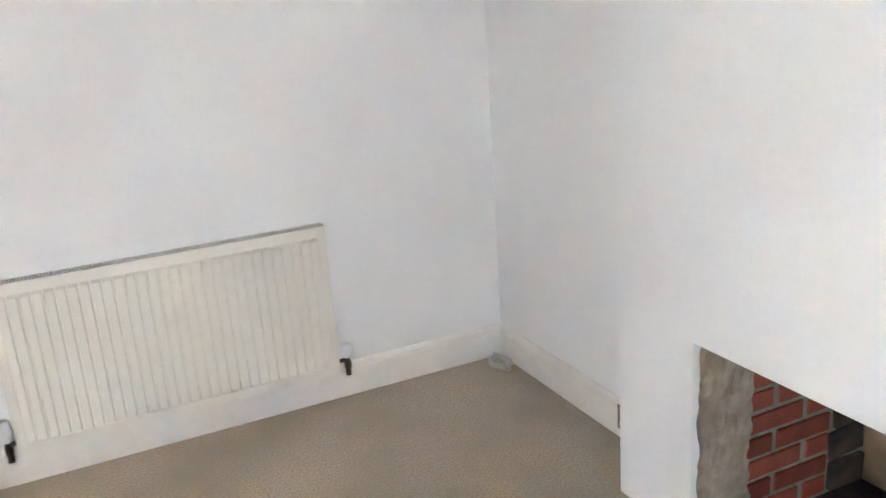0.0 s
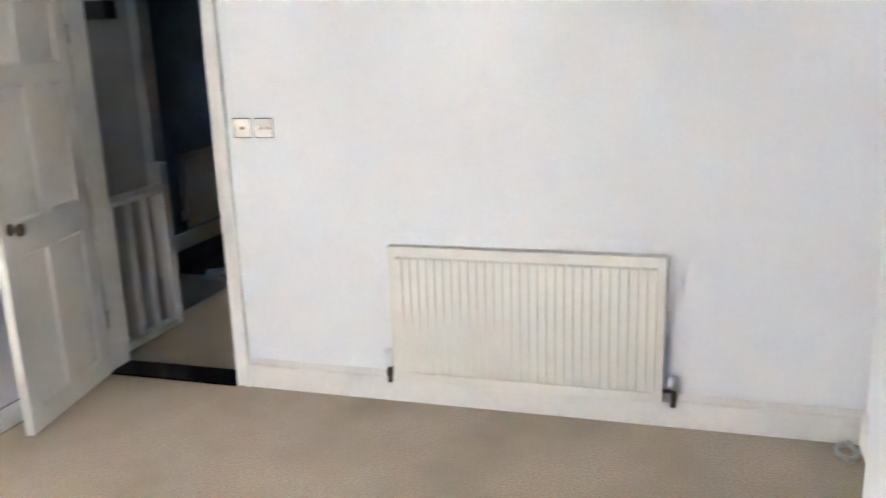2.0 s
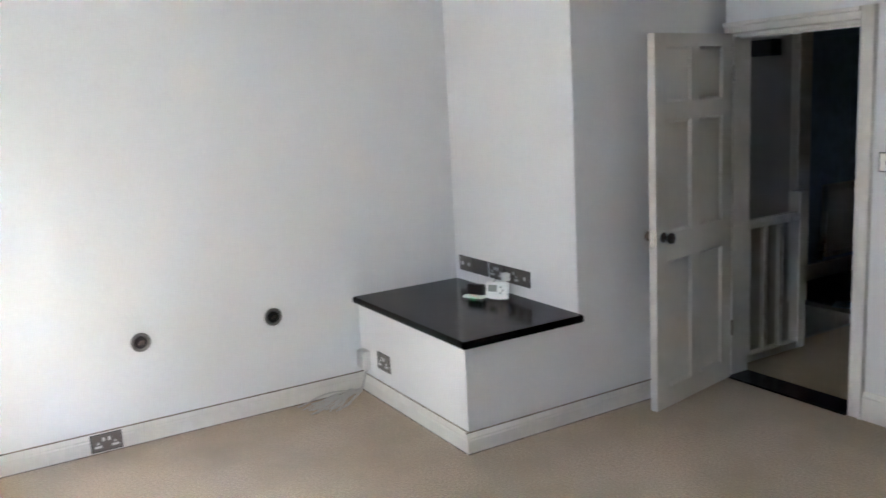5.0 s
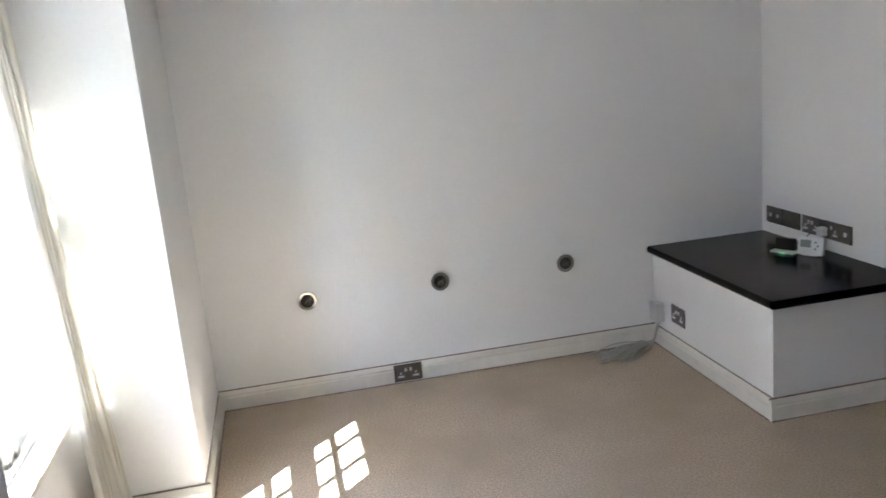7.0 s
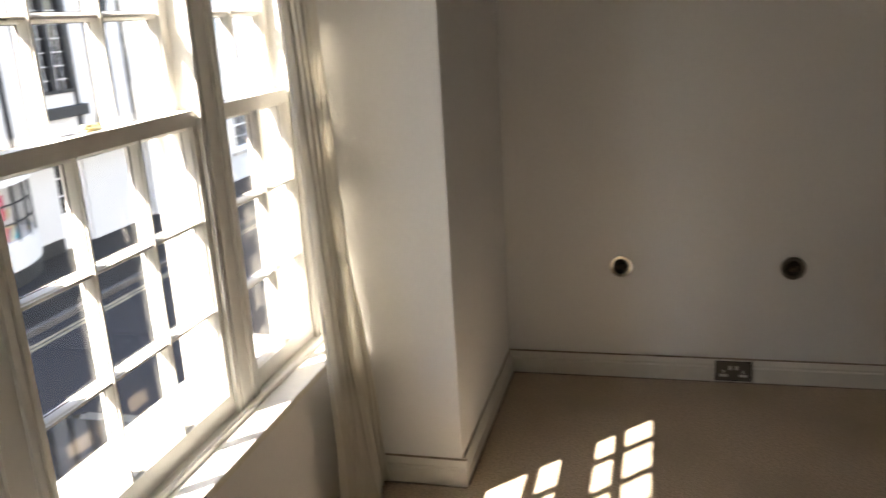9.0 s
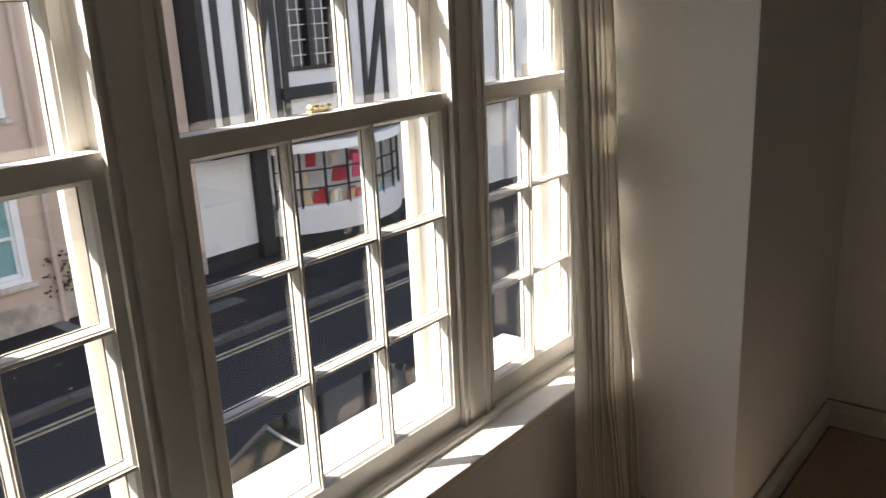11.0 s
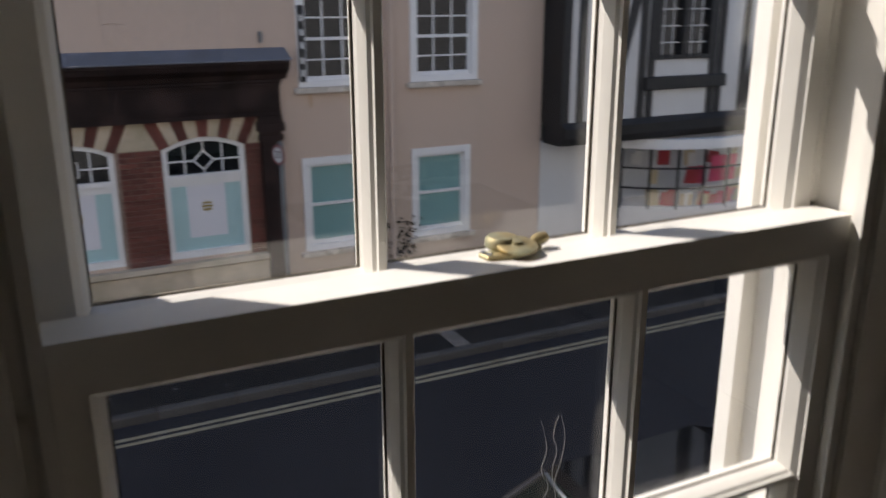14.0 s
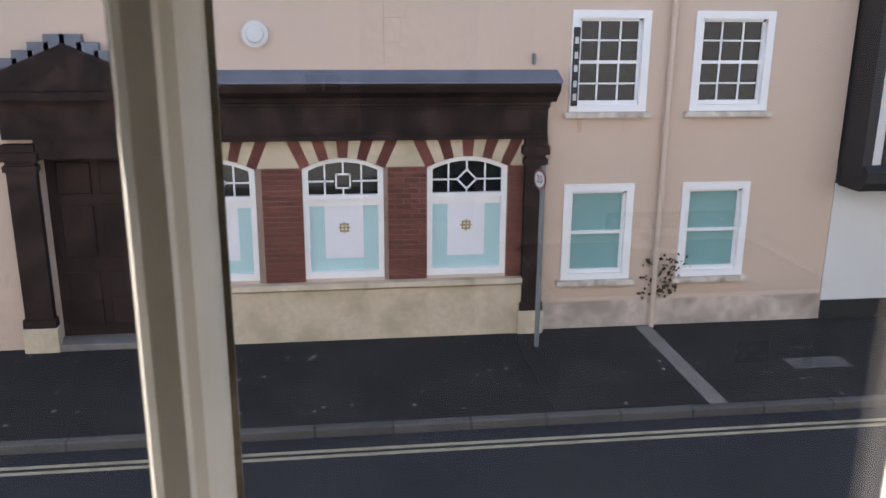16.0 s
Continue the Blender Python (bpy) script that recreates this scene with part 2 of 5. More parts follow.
def prism(bm, pts, d, m=None):
    """A polygon (x, y, z points) pushed along d."""
    d = Vector(d)
    a = [bm.verts.new((m or Matrix()) @ Vector(p)) for p in pts]
    b = [bm.verts.new((m or Matrix()) @ (Vector(p) + d)) for p in pts]
    k = len(pts)
    bm.faces.new(a[::-1])
    bm.faces.new(b)
    for i in range(k):
        bm.faces.new((a[i], a[(i + 1) % k], b[(i + 1) % k], b[i]))
    return bm


def obj(name, bm, mat, smooth=False):
    bmesh.ops.recalc_face_normals(bm, faces=bm.faces[:])
    me = bpy.data.meshes.new(name)
    bm.to_mesh(me)
    bm.free()
    me.materials.append(mat)
    if smooth:
        me.shade_smooth()
        me.set_sharp_from_angle(angle=radians(35))
    return new(name, me)


def part(name, bm, mat, parent, label="", smooth=False):
    ob = obj(name, bm, mat, smooth)
    ob.parent = parent
    if label:
        tagged(ob, label)
    return ob


def thing(name, m, label, category, group=""):
    ob = new(name)
    ob.matrix_basis = m
    ob.empty_display_size = 0.1
    return tagged(ob, label, category, group)


def structure(name, bm, mat, label="", category="", smooth=False):
    return tagged(obj(name, bm, mat, smooth), label, category, "", "structure")


def holed(xs, zs, holes, place):
    """A slab in a grid of cells, with cells inside the holes (u0, v0, u1, v1) left out; place(bm, u0, v0, u1, v1) adds a cell."""
    us = sorted({*xs, *[h[0] for h in holes], *[h[2] for h in holes]})
    vs = sorted({*zs, *[h[1] for h in holes], *[h[3] for h in holes]})
    bm = bmesh.new()
    for u0, u1 in zip(us, us[1:]):
        run = None
        for v0, v1 in zip(vs, vs[1:]):
            cu, cv = (u0 + u1) / 2, (v0 + v1) / 2
            if any(h[0] < cu < h[2] and h[1] < cv < h[3] for h in holes):
                if run:
                    place(bm, u0, run[0], u1, run[1])
                run = None
            else:
                run = (run[0], v1) if run else (v0, v1)
        if run:
            place(bm, u0, run[0], u1, run[1])
    return bm


def tube(name, pts, r, mat, parent=None, cyclic=False):
    cu = bpy.data.curves.new(name, "CURVE")
    cu.dimensions, cu.bevel_depth, cu.bevel_resolution, cu.resolution_u = "3D", r, 2, 6
    sp = cu.splines.new("NURBS")
    sp.points.add(len(pts) - 1)
    for p, q in zip(sp.points, pts):
        p.co = (*q, 1)
    sp.use_endpoint_u, sp.order_u, sp.use_cyclic_u = True, 3, cyclic
    tmp = bpy.data.objects.new("tmp_" + name, cu)
    me = bpy.data.meshes.new_from_object(tmp)
    bpy.data.objects.remove(tmp)
    me.materials.clear()
    me.materials.append(mat)
    ob = new(name, me)
    ob.parent = parent
    return ob


# ---- the room's shell ----
XL, XR, YW, ZC, G = -2.02, 2.87, -4.31, 2.5, -2.85
BX, BY = -0.83, -1.10                      # bulkhead beside the door
CX, CY0, CY1 = 2.64, -2.55, -1.195         # chimney breast
FY0, FY1, FZ = -2.25, -1.524, 0.65         # fireplace opening
structure("floor", holed([XL, XR], [-4.72, 0.0], [(XL, -4.72, -0.985, YW), (1.07, -4.72, XR, YW), (CX, CY0, XR, CY1)],
                         lambda b, u0, v0, u1, v1: bx(b, u0, v0, -0.06, u1, v1, 0)), CARPET, "worn beige wool carpet laid wall to wall", "carpet")
structure("ceiling", bx(bmesh.new(), XL - 0.2, -5.0, ZC, XR + 0.8, 0.15, ZC + 0.1), CEIL, "plain white ceiling", "ceiling")
structure("wall_north", holed([XL - 0.2, XR + 0.8], [-0.06, ZC], [(-0.80, -0.06, 0.0, 1.975)], lambda b, u0, v0, u1, v1: bx(b, u0, 0, v0, u1, 0.14, v1)), WALL, "white painted plaster wall", "wall")
structure("wall_west", bx(bmesh.new(), XL - 0.2, -5.0, -0.06, XL, 0, ZC), WALL, "white painted plaster wall", "wall")
structure("wall_east", bx(bmesh.new(), XR, CY1, -0.06, XR + 0.2, 0, ZC), WALL, "white painted alcove wall", "wall")
structure("wall_east_2", bx(bmesh.new(), XR, -4.98, -0.06, XR + 0.2, CY0, ZC), WALL, "white painted alcove wall", "wall")
HEAD = 2.085
structure("wall_south", holed([XL, XR], [-0.06, ZC], [(-0.985, -0.06, 1.07, 2.2)], lambda b, u0, v0, u1, v1: bx(b, u0, -4.98, v0, u1, YW, v1)), WALL, "thick white wall with a deep window recess", "wall")
b = bx(bmesh.new(), -0.985, -4.98, -0.06, 1.07, -4.72, 0.555)
bx(b, -0.985, -4.98, HEAD, 1.07, -4.76, 2.2)
structure("wall_recess", b, WALL, "white wall under the window board", "wall")
structure("wall_bulkhead", bx(bmesh.new(), XL, BY, 0, BX, 0, ZC), WALL, "white boxed-in bulkhead beside the door", "wall")
structure("wall_boxing", bx(bmesh.new(), XL, -1.80, 0, BX, BY, 0.535), WALL, "low white boxing under a dark shelf", "wall")
b = holed([CY0, CY1], [-0.06, ZC], [(FY0, -0.06, FY1, FZ)], lambda b, u0, v0, u1, v1: bx(b, CX, u0, v0, CX + 0.10, u1, v1))
bx(b, CX + 0.10, CY0, FZ + 0.001, XR + 0.5, CY1, ZC)
structure("chimney_breast", b, WALL, "white plastered chimney breast with a raw open fireplace", "chimney breast")


def skirting(name, p0, p1, inward, h, label="white gloss skirting board", t=0.02, seam=False):
    """A moulded board from p0 to p1 (x, y) standing off its wall by its thickness."""
    a, c, n = Vector((*p0, 0)), Vector((*p1, 0)), Vector((*inward, 0))
    prof = [(0, 0), (t, 0), (t, h - 0.035), (t - 0.005, h - 0.028), (t - 0.004, h - 0.020), (t - 0.010, h - 0.008), (t - 0.013, h), (0.0035, h), (0.0035, h - 0.02), (0, h - 0.02)]
    bm = prism(bmesh.new(), [a + n * u + Vector((0, 0, v)) for u, v in prof], c - a)
    ob = structure(name, bm, GLOSS, label, "skirting board")
    if seam:
        # thin dark strips along the board's top and its foot
        for w0, w1, z0, z1 in ((0.0, 0.0022, h - 0.001, h + 0.007), (t, t + 0.006, 0.0, 0.004)):
            part("seam", prism(bmesh.new(), [a + n * u + Vector((0, 0, v)) for u, v in ((w0, z0), (w1, z0), (w1, z1), (w0, z1))], c - a), SEAM, ob, "thin dark seam along the board")
    return ob


skirting("baseboard_north", (0.055, 0), (XR, 0), (0, -1), 0.15)
skirting("baseboard_east", (XR, -0.021), (XR, CY1), (-1, 0), 0.15)
skirting("baseboard_west", (XL, YW), (XL, -1.80), (1, 0), 0.105, seam=True)
skirting("baseboard_south", (XL + 0.021, YW), (-0.985, YW), (0, 1), 0.10, seam=True)
skirting("baseboard_south_2", (1.07, YW), (XR, YW), (0, 1), 0.10)
skirting("baseboard_reveal", (-0.985, YW + 0.02), (-0.985, -4.72), (1, 0), 0.10, seam=True)
skirting("baseboard_reveal_2", (1.07, -4.72), (1.07, YW + 0.02), (-1, 0), 0.10)
skirting("baseboard_boxing", (XL + 0.021, -1.80), (BX, -1.80), (0, -1), 0.10, seam=True)
skirting("baseboard_bulkhead", (BX, -1.82), (BX, 0), (1, 0), 0.10, seam=True)

# door lining, architrave, threshold
b = bx(bmesh.new(), -0.80, 0.0, 0, -0.775, 0.14, 1.975)
bx(b, -0.828, -0.026, 0, -0.802, 0.0, 1.953)
bx(b, -0.025, 0.0, 0, 0.0, 0.14, 1.975)
bx(b, -0.775, 0.0, 1.95, -0.025, 0.14, 1.975)
bx(b, -0.037, 0.045, 0, -0.025, 0.065, 1.95)
bx(b, -0.775, 0.045, 1.938, -0.037, 0.065, 1.95)
structure("door_frame", b, GLOSS, "white painted door lining", "door frame")
b = bmesh.new()
prof = [(0, 0), (0, -0.016), (0.012, -0.022), (0.020, -0.016), (0.052, -0.018), (0.058, -0.028), (0.075, -0.028), (0.078, 0)]
prism(b, [(-0.023 + u, v, 0) for u, v in prof], (0, 0, 2.03))
prism(b, [(BX, v, 1.953 + u) for u, v in prof], (0.807, 0, 0))
structure("architrave", b, GLOSS, "white moulded door architrave", "architrave")
structure("threshold", bx(bmesh.new(), -0.80, -0.035, 0.0, -0.025, 0.14, 0.012), DARKWOOD, "dark wooden door threshold", "threshold")


# ---- six-panel door, standing open ----
def panel_door():
    w, h, th = 0.735, 1.955, 0.040
    door = tagged(thing("door_1", pose(-0.800, -0.035, 0.012, 0, 0, -79.2), "cream six-panel door standing open into the room", "door"), kind="structure")
    cols = [(0.10, 0.325), (0.408, 0.633)]
    rows = [(0.11, 0.80), (0.945, 1.525), (1.615, 1.89)]
    holes = [(c0, r0, c1, r1) for c0, c1 in cols for r0, r1 in rows]
    part("door_leaf", holed([0, w], [0, h], holes, lambda b, u0, v0, u1, v1: bx(b, u0, 0, v0, u1, th, v1)), DOORP, door)
    for c0, c1 in cols:
        for r0, r1 in rows:
            bm = bx(bmesh.new(), c0, 0.012, r0, c1, th - 0.012, r1)
            for y0, y1 in ((0.012, 0.001), (th - 0.012, th - 0.001)):
                for (a0, e0, a1, e1) in ((c0, r0, c0 + 0.014, r1), (c1 - 0.014, r0, c1, r1), (c0, r0, c1, r0 + 0.014), (c0, r1 - 0.014, c1, r1)):
                    vx = a1 - a0 < 0.02
                    inner = (a1 if a0 == c0 else a0) if vx else (e1 if e0 == r0 else e0)
                    outer = (a0 if a0 == c0 else a1) if vx else (e0 if e0 == r0 else e1)
                    if vx:
                        prism(bm, [(outer, y0, e0), (outer, y1, e0), (inner, y0, e0)], (0, 0, e1 - e0))
                    else:
                        prism(bm, [(a0, y0, outer), (a0, y1, outer), (a0, y0, inner)], (a1 - a0, 0, 0))
            part("panel", bm, DOORP, door)
    for s in (-1, 1):
        y = 0 if s < 0 else th
        k = lathe(bmesh.new(), (w - 0.065, y, 0.93), (0, s, 0), [(0, 0.027), (0.005, 0.027), (0.008, 0.012), (0.028, 0.010), (0.034, 0.022), (0.045, 0.029), (0.056, 0.027), (0.062, 0.016), (0.063, 0.004)])
        part("knob", k, BRONZE, door, "round aged metal door knob", True)
    part("latch_plate", box(w - 0.002, 0.008, 0.885, w + 0.002, th - 0.008, 0.975), CHROME, door, "chrome latch plate")
    for z in (0.25, 1.7):
        part("hinge", cyl(bmesh.new(), (-0.004, 0.046, z), (-0.004, 0.046, z + 0.09), 0.006), CHROME, door)


panel_door()


# ---- sash window in the recess ----
WX = [(-0.93, -0.450), (-0.335, 0.433), (0.55, 1.01)]
win = tagged(thing("window_1", pose(0, 0, 0), "white painted three-light sash window with small panes", "window"), kind="structure")
b = bmesh.new()
bx(b, -0.985, -4.98, 0.555, -0.93, -4.79, HEAD)
bx(b, 1.01, -4.98, 0.555, 1.07, -4.79, HEAD)
bx(b, -0.93, -4.98, 2.035, 1.01, -4.79, HEAD)
part("window_frame", b, GLOSS, win)
for x0, x1 in ((-0.450, -0.335), (0.433, 0.55)):
    bm = box(x0, -4.955, 0.585, x1, -4.806, 2.035, 0.004)
    for s in (x0 + 0.012, x1 - 0.030):
        bx(bm, s, -4.806, 0.585, s + 0.018, -4.797, 2.035)
    part("mullion", bm, GLOSS, win)
for x0, x1 in WX:
    bm = bmesh.new()
    for xa, xb in ((x0, x0 + 0.010), (x1 - 0.010, x1)):
        bx(bm, xa, -4.812, 0.59, xb, -4.800, 2.035)
        bx(bm, xa, -4.912, 1.476, xb, -4.866, 2.035)
    part("stop_bead", bm, GLOSS, win)
    bm = bmesh.new()
    for xa, xb in ((x0, x0 + 0.024), (x1 - 0.024, x1)):
        bx(bm, xa, -4.954, 0.59, xb, -4.932, 2.034)
    part("outer_lining", bm, GLOSS, win)
    bm = bmesh.new()
    for xa, xb in ((x0, x0 + 0.013), (x1 - 0.013, x1)):
        bx(bm, xa, -4.878, 0.59, xb, -4.866, 1.42)
    part("parting_bead", bm, GLOSS, win)


def bar_profile(w, d):
    """Across a glazing bar: narrow nosing to the room, rebate outside."""
    h = w / 2
    half = [(0.30, 1.0), (0.36, 0.91), (0.62, 0.86), (0.78, 0.74), (0.94, 0.60), (1.0, 0.42), (1.0, 0.20), (0.45, 0.0)]
    return [(-h * u, d * v) for u, v in half] + [(h * u, d * v) for u, v in half[::-1]]


def sash(parent, x0, x1, z0, z1, cols, rows, yb, low, top, stile=0.025, depth=0.045, dust=GLASS):
    bm = bmesh.new()
    bx(bm, x0, yb, z0, x0 + stile, yb + depth, z1)
    bx(bm, x1 - stile, yb, z0, x1, yb + depth, z1)
    bx(bm, x0 + stile, yb, z0, x1 - stile, yb + depth, z0 + low)
    bx(bm, x0 + stile, yb, z1 - top, x1 - stile, yb + depth, z1)
    ob = part("sash", bm, GLOSS, parent)
    xa, xb, za, zb = x0 + stile, x1 - stile, z0 + low, z1 - top
    # moulded edge round the opening
    bead = bmesh.new()
    e = 0.011
    for x, s in ((xa, 1), (xb, -1)):
        prism(bead, [(x, yb + depth - 0.002, za), (x + s * 0.006, yb + depth - 0.008, za), (x + s * e, yb + depth * 0.5, za), (x + s * e, yb + depth * 0.25, za), (x, yb + 0.004, za)], (0, 0, zb - za))
    for z, s in ((za, 1), (zb, -1)):
        prism(bead, [(xa, yb + depth - 0.002, z), (xa, yb + depth - 0.008, z + s * 0.006), (xa, yb + depth * 0.5, z + s * e), (xa, yb + depth * 0.25, z + s * e), (xa, yb + 0.004, z)], (xb - xa, 0, 0))
    part("glazing_bead", bead, GLOSS, ob)
    w = 0.022
    for i in range(1, cols):
        x = xa + (xb - xa) * i / cols
        part("glazing_bar", prism(bmesh.new(), [(x + u, yb + v, za) for u, v in bar_profile(w, depth - 0.002)], (0, 0, zb - za)), GLOSS, ob)
    for j in range(1, rows):
        z = za + (zb - za) * j / rows
        for i in range(cols):
            xs, xe = xa + (xb - xa) * i / cols + (0.010 if i else 0), xa + (xb - xa) * (i + 1) / cols - (0.010 if i < cols - 1 else 0)
            part("glazing_bar", prism(bmesh.new(), [(xs, yb + v, z + u) for u, v in bar_profile(w, depth - 0.004)], (xe - xs, 0, 0)), GLOSS, ob)
    for i in range(cols):
        for j in range(rows):
            p = part("pane", bx(bmesh.new(), xa + (xb - xa) * i / cols, yb + 0.012, za + (zb - za) * j / rows, xa + (xb - xa) * (i + 1) / cols, yb + 0.015, za + (zb - za) * (j + 1) / rows), GLASS, ob)
            p.visible_shadow = False
            pa, pb, pc, pd = xa + (xb - xa) * i / cols + 0.0100, xa + (xb - xa) * (i + 1) / cols - 0.0100, za + (zb - za) * j / rows + 0.0100, za + (zb - za) * (j + 1) / rows - 0.0100
            line = holed([pa, pb], [pc, pd], [(pa + 0.0028, pc + 0.0028, pb - 0.0028, pd - 0.0028)], lambda q, u0, v0, u1, v1: bx(q, u0, yb + 0.0153, v0, u1, yb + 0.0172, v1))
            part("putty_line", line, PUTTY, ob, "dark weathered putty line")
    return ob


for (x0, x1), n in zip(WX, (2, 3, 2)):
    sash(win, x0 + 0.008, x1 - 0.008, 0.595, 1.473, n, 3, -4.860, 0.062, 0.040)
    sash(win, x0 + 0.008, x1 - 0.008, 1.422, 2.033, n, 2, -4.912, 0.034, 0.050)
b = bx(bmesh.new(), -0.93, -5.10, 0.555, 1.01, -4.79, 0.588)
part("outer_sill", b, GLOSS, win)
b = box(-0.985, -4.79, 0.555, 1.07, -4.688, 0.582, 0.008)
part("window_board", b, GLOSS, win, "white gloss window board in the sun")
b = prism(bmesh.new(), [(-0.93, -4.79, 0.582), (-0.93, -4.776, 0.582), (-0.93, -4.777, 0.594), (-0.93, -4.784, 0.600), (-0.93, -4.79, 0.600)], (1.94, 0, 0))
part("sill_bead", b, GLOSS, win)


# brass fastener on the meeting rail
def sash_fastener(x, y, z):
    f = thing("sash_fastener", pose(x, y, z, 0, 0, 8), "tarnished brass sash fastener screwed to the meeting rail", "window latch")
    f.scale = (0.85, 0.85, 0.82)
    bm = bmesh.new()
    prism(bm, [(0.036, -0.011, 0), (0.036, 0.007, 0), (0.012, 0.016, 0), (-0.012, 0.016, 0), (-0.036, 0.004, 0), (-0.036, -0.011, 0)], (0, 0, 0.005))
    bmesh.ops.bevel(bm, geom=bm.edges[:], offset=0.0012, segments=1, affect="EDGES")
    part("base_plate", bm, BRASS, f)
    part("keeper", lathe(bmesh.new(), (0.004, -0.013, 0.005), (0, 0, 1), [(0, 0.016), (0.003, 0.018), (0.009, 0.0175), (0.0125, 0.0150), (0.013, 0.002)]), BRASS, f, smooth=True)
    part("cam", lathe(bmesh.new(), (-0.002, 0.004, 0.008), (0.05, 0.16, 1), [(0, 0.021), (0.0015, 0.0215), (0.0035, 0.0215), (0.0045, 0.0200), (0.0056, 0.0065), (0.0085, 0.0055), (0.0095, 0.001)]), BRASS, f, smooth=True)
    bm = lathe(bmesh.new(), (-0.018, 0.002, 0.009), (-1, -0.12, 0.1), [(0, 0.003), (0.006, 0.0035), (0.010, 0.006), (0.018, 0.0072), (0.026, 0.006), (0.030, 0.002)], 14)
    part("lever", bm, BRASS, f, smooth=True)
    for sx, sy in ((0.030, 0.000), (0.031, -0.008), (-0.028, -0.004)):
        part("screw", lathe(bmesh.new(), (sx, sy, 0.005), (0, 0, 1), [(0, 0.004), (0.001, 0.0038), (0.0018, 0.002), (0.0019, 0.0005)], 12), CHROME, f)


sash_fastener(0.052, -4.852, 1.473)


# ---- curtains ----
def curtain(x0, x1, label, seed, out):
    """Gathered cloth hung from the recess head; it falls in front of the board and flares on the carpet. out: the side of the reveal."""
    rnd = random.Random(seed)
    n, m = 190, 64
    ph = [rnd.uniform(0, 6.28) for _ in range(8)]
    edges = [0.0]
    while edges[-1] < 1:
        edges.append(edges[-1] + rnd.uniform(0.075, 0.135))
    depth = [rnd.uniform(0.012, 0.024) for _ in edges]
    verts, faces = [], []
    for j in range(m + 1):
        v = j / m
        z = 2.19 - v * 2.186
        flare = max(0.0, (v - 0.74) / 0.26)
        for i in range(n + 1):
            u = i / n
            k = max(q for q in range(len(edges)) if edges[q] <= u + 1e-9)
            f = min(1.0, (u - edges[k]) / (edges[min(k + 1, len(edges) - 1)] - edges[k] + 1e-6))
            fold = math.sin(math.pi * f) ** 0.7
            d = depth[k] * (0.75 + 0.45 * v + 0.5 * flare) * (1 + 0.25 * math.sin(2.6 * v + ph[k % 8]))
            y = -4.708 + 0.062 * min(v / 0.74, 1) + 0.035 * flare + d * (2 * fold - 1)
            if flare:
                y += 0.016 * flare * math.sin(9 * u + ph[1]) + 0.010 * flare * math.sin(23 * u + 5 * v + ph[2])
            wide = 1 + 0.10 * math.sin(2.2 * v + ph[3]) * v * (1 - v) + 0.10 * flare
            x = (x0 + x1) / 2 + (u - 0.5) * (x1 - x0) * wide + 0.0035 * math.sin(7 * v + 11 * u + ph[4]) * (0.3 + v)
            x += 0.007 * math.sin(2 * math.pi * f) + 0.02 * flare * flare * out * (u - 0.3)
            y += 0.0025 * math.sin(31 * v + 13 * u + ph[5]) * (0.4 + flare)
            if z > 0.62:
                near = u if out < 0 else 1 - u
                y -= 0.055 * max(0.0, 1 - near / 0.2) * min(1.0, (z - 0.62) / 0.35)
            verts.append((min(max(x, -0.972), 1.052), y if z < 0.56 else max(y, -4.784 if z > 0.62 else -4.683), z))
    for j in range(m):
        for i in range(n):
            k = j * (n + 1) + i
            faces.append((k, k + 1, k + n + 2, k + n + 1))
    me = bpy.data.meshes.new("curtain")
    me.from_pydata(verts, [], faces)
    me.materials.append(CURTAIN)
    me.shade_smooth()
    ob = tagged(new("curtain", me), label, "curtain", "pair of curtains")
    cloth = ob.modifiers.new("cloth", "SOLIDIFY")
    cloth.thickness = 0.0015
    return ob


curtain(-0.962, -0.645, "long cream cotton curtain in soft folds, drawn aside", 3, -1)
curtain(0.88, 1.04, "long cream cotton curtain bunched against the recess", 8, 1)


# old paint runs on one pane, and a rotten patch on the upper glazing rail
run = thing("paint_run", pose(0.012, -4.8435, 1.20), "thin whitish runs of paint dried on a window pane", "stain")
rr = random.Random(7)
for k in range(3):
    x = rr.uniform(-0.012, 0.012)
    tube("run", [(x + rr.uniform(-0.008, 0.008), 0, 0.11 - 0.11 * i / 6) for i in range(7)], 0.00025, CABLE, run)


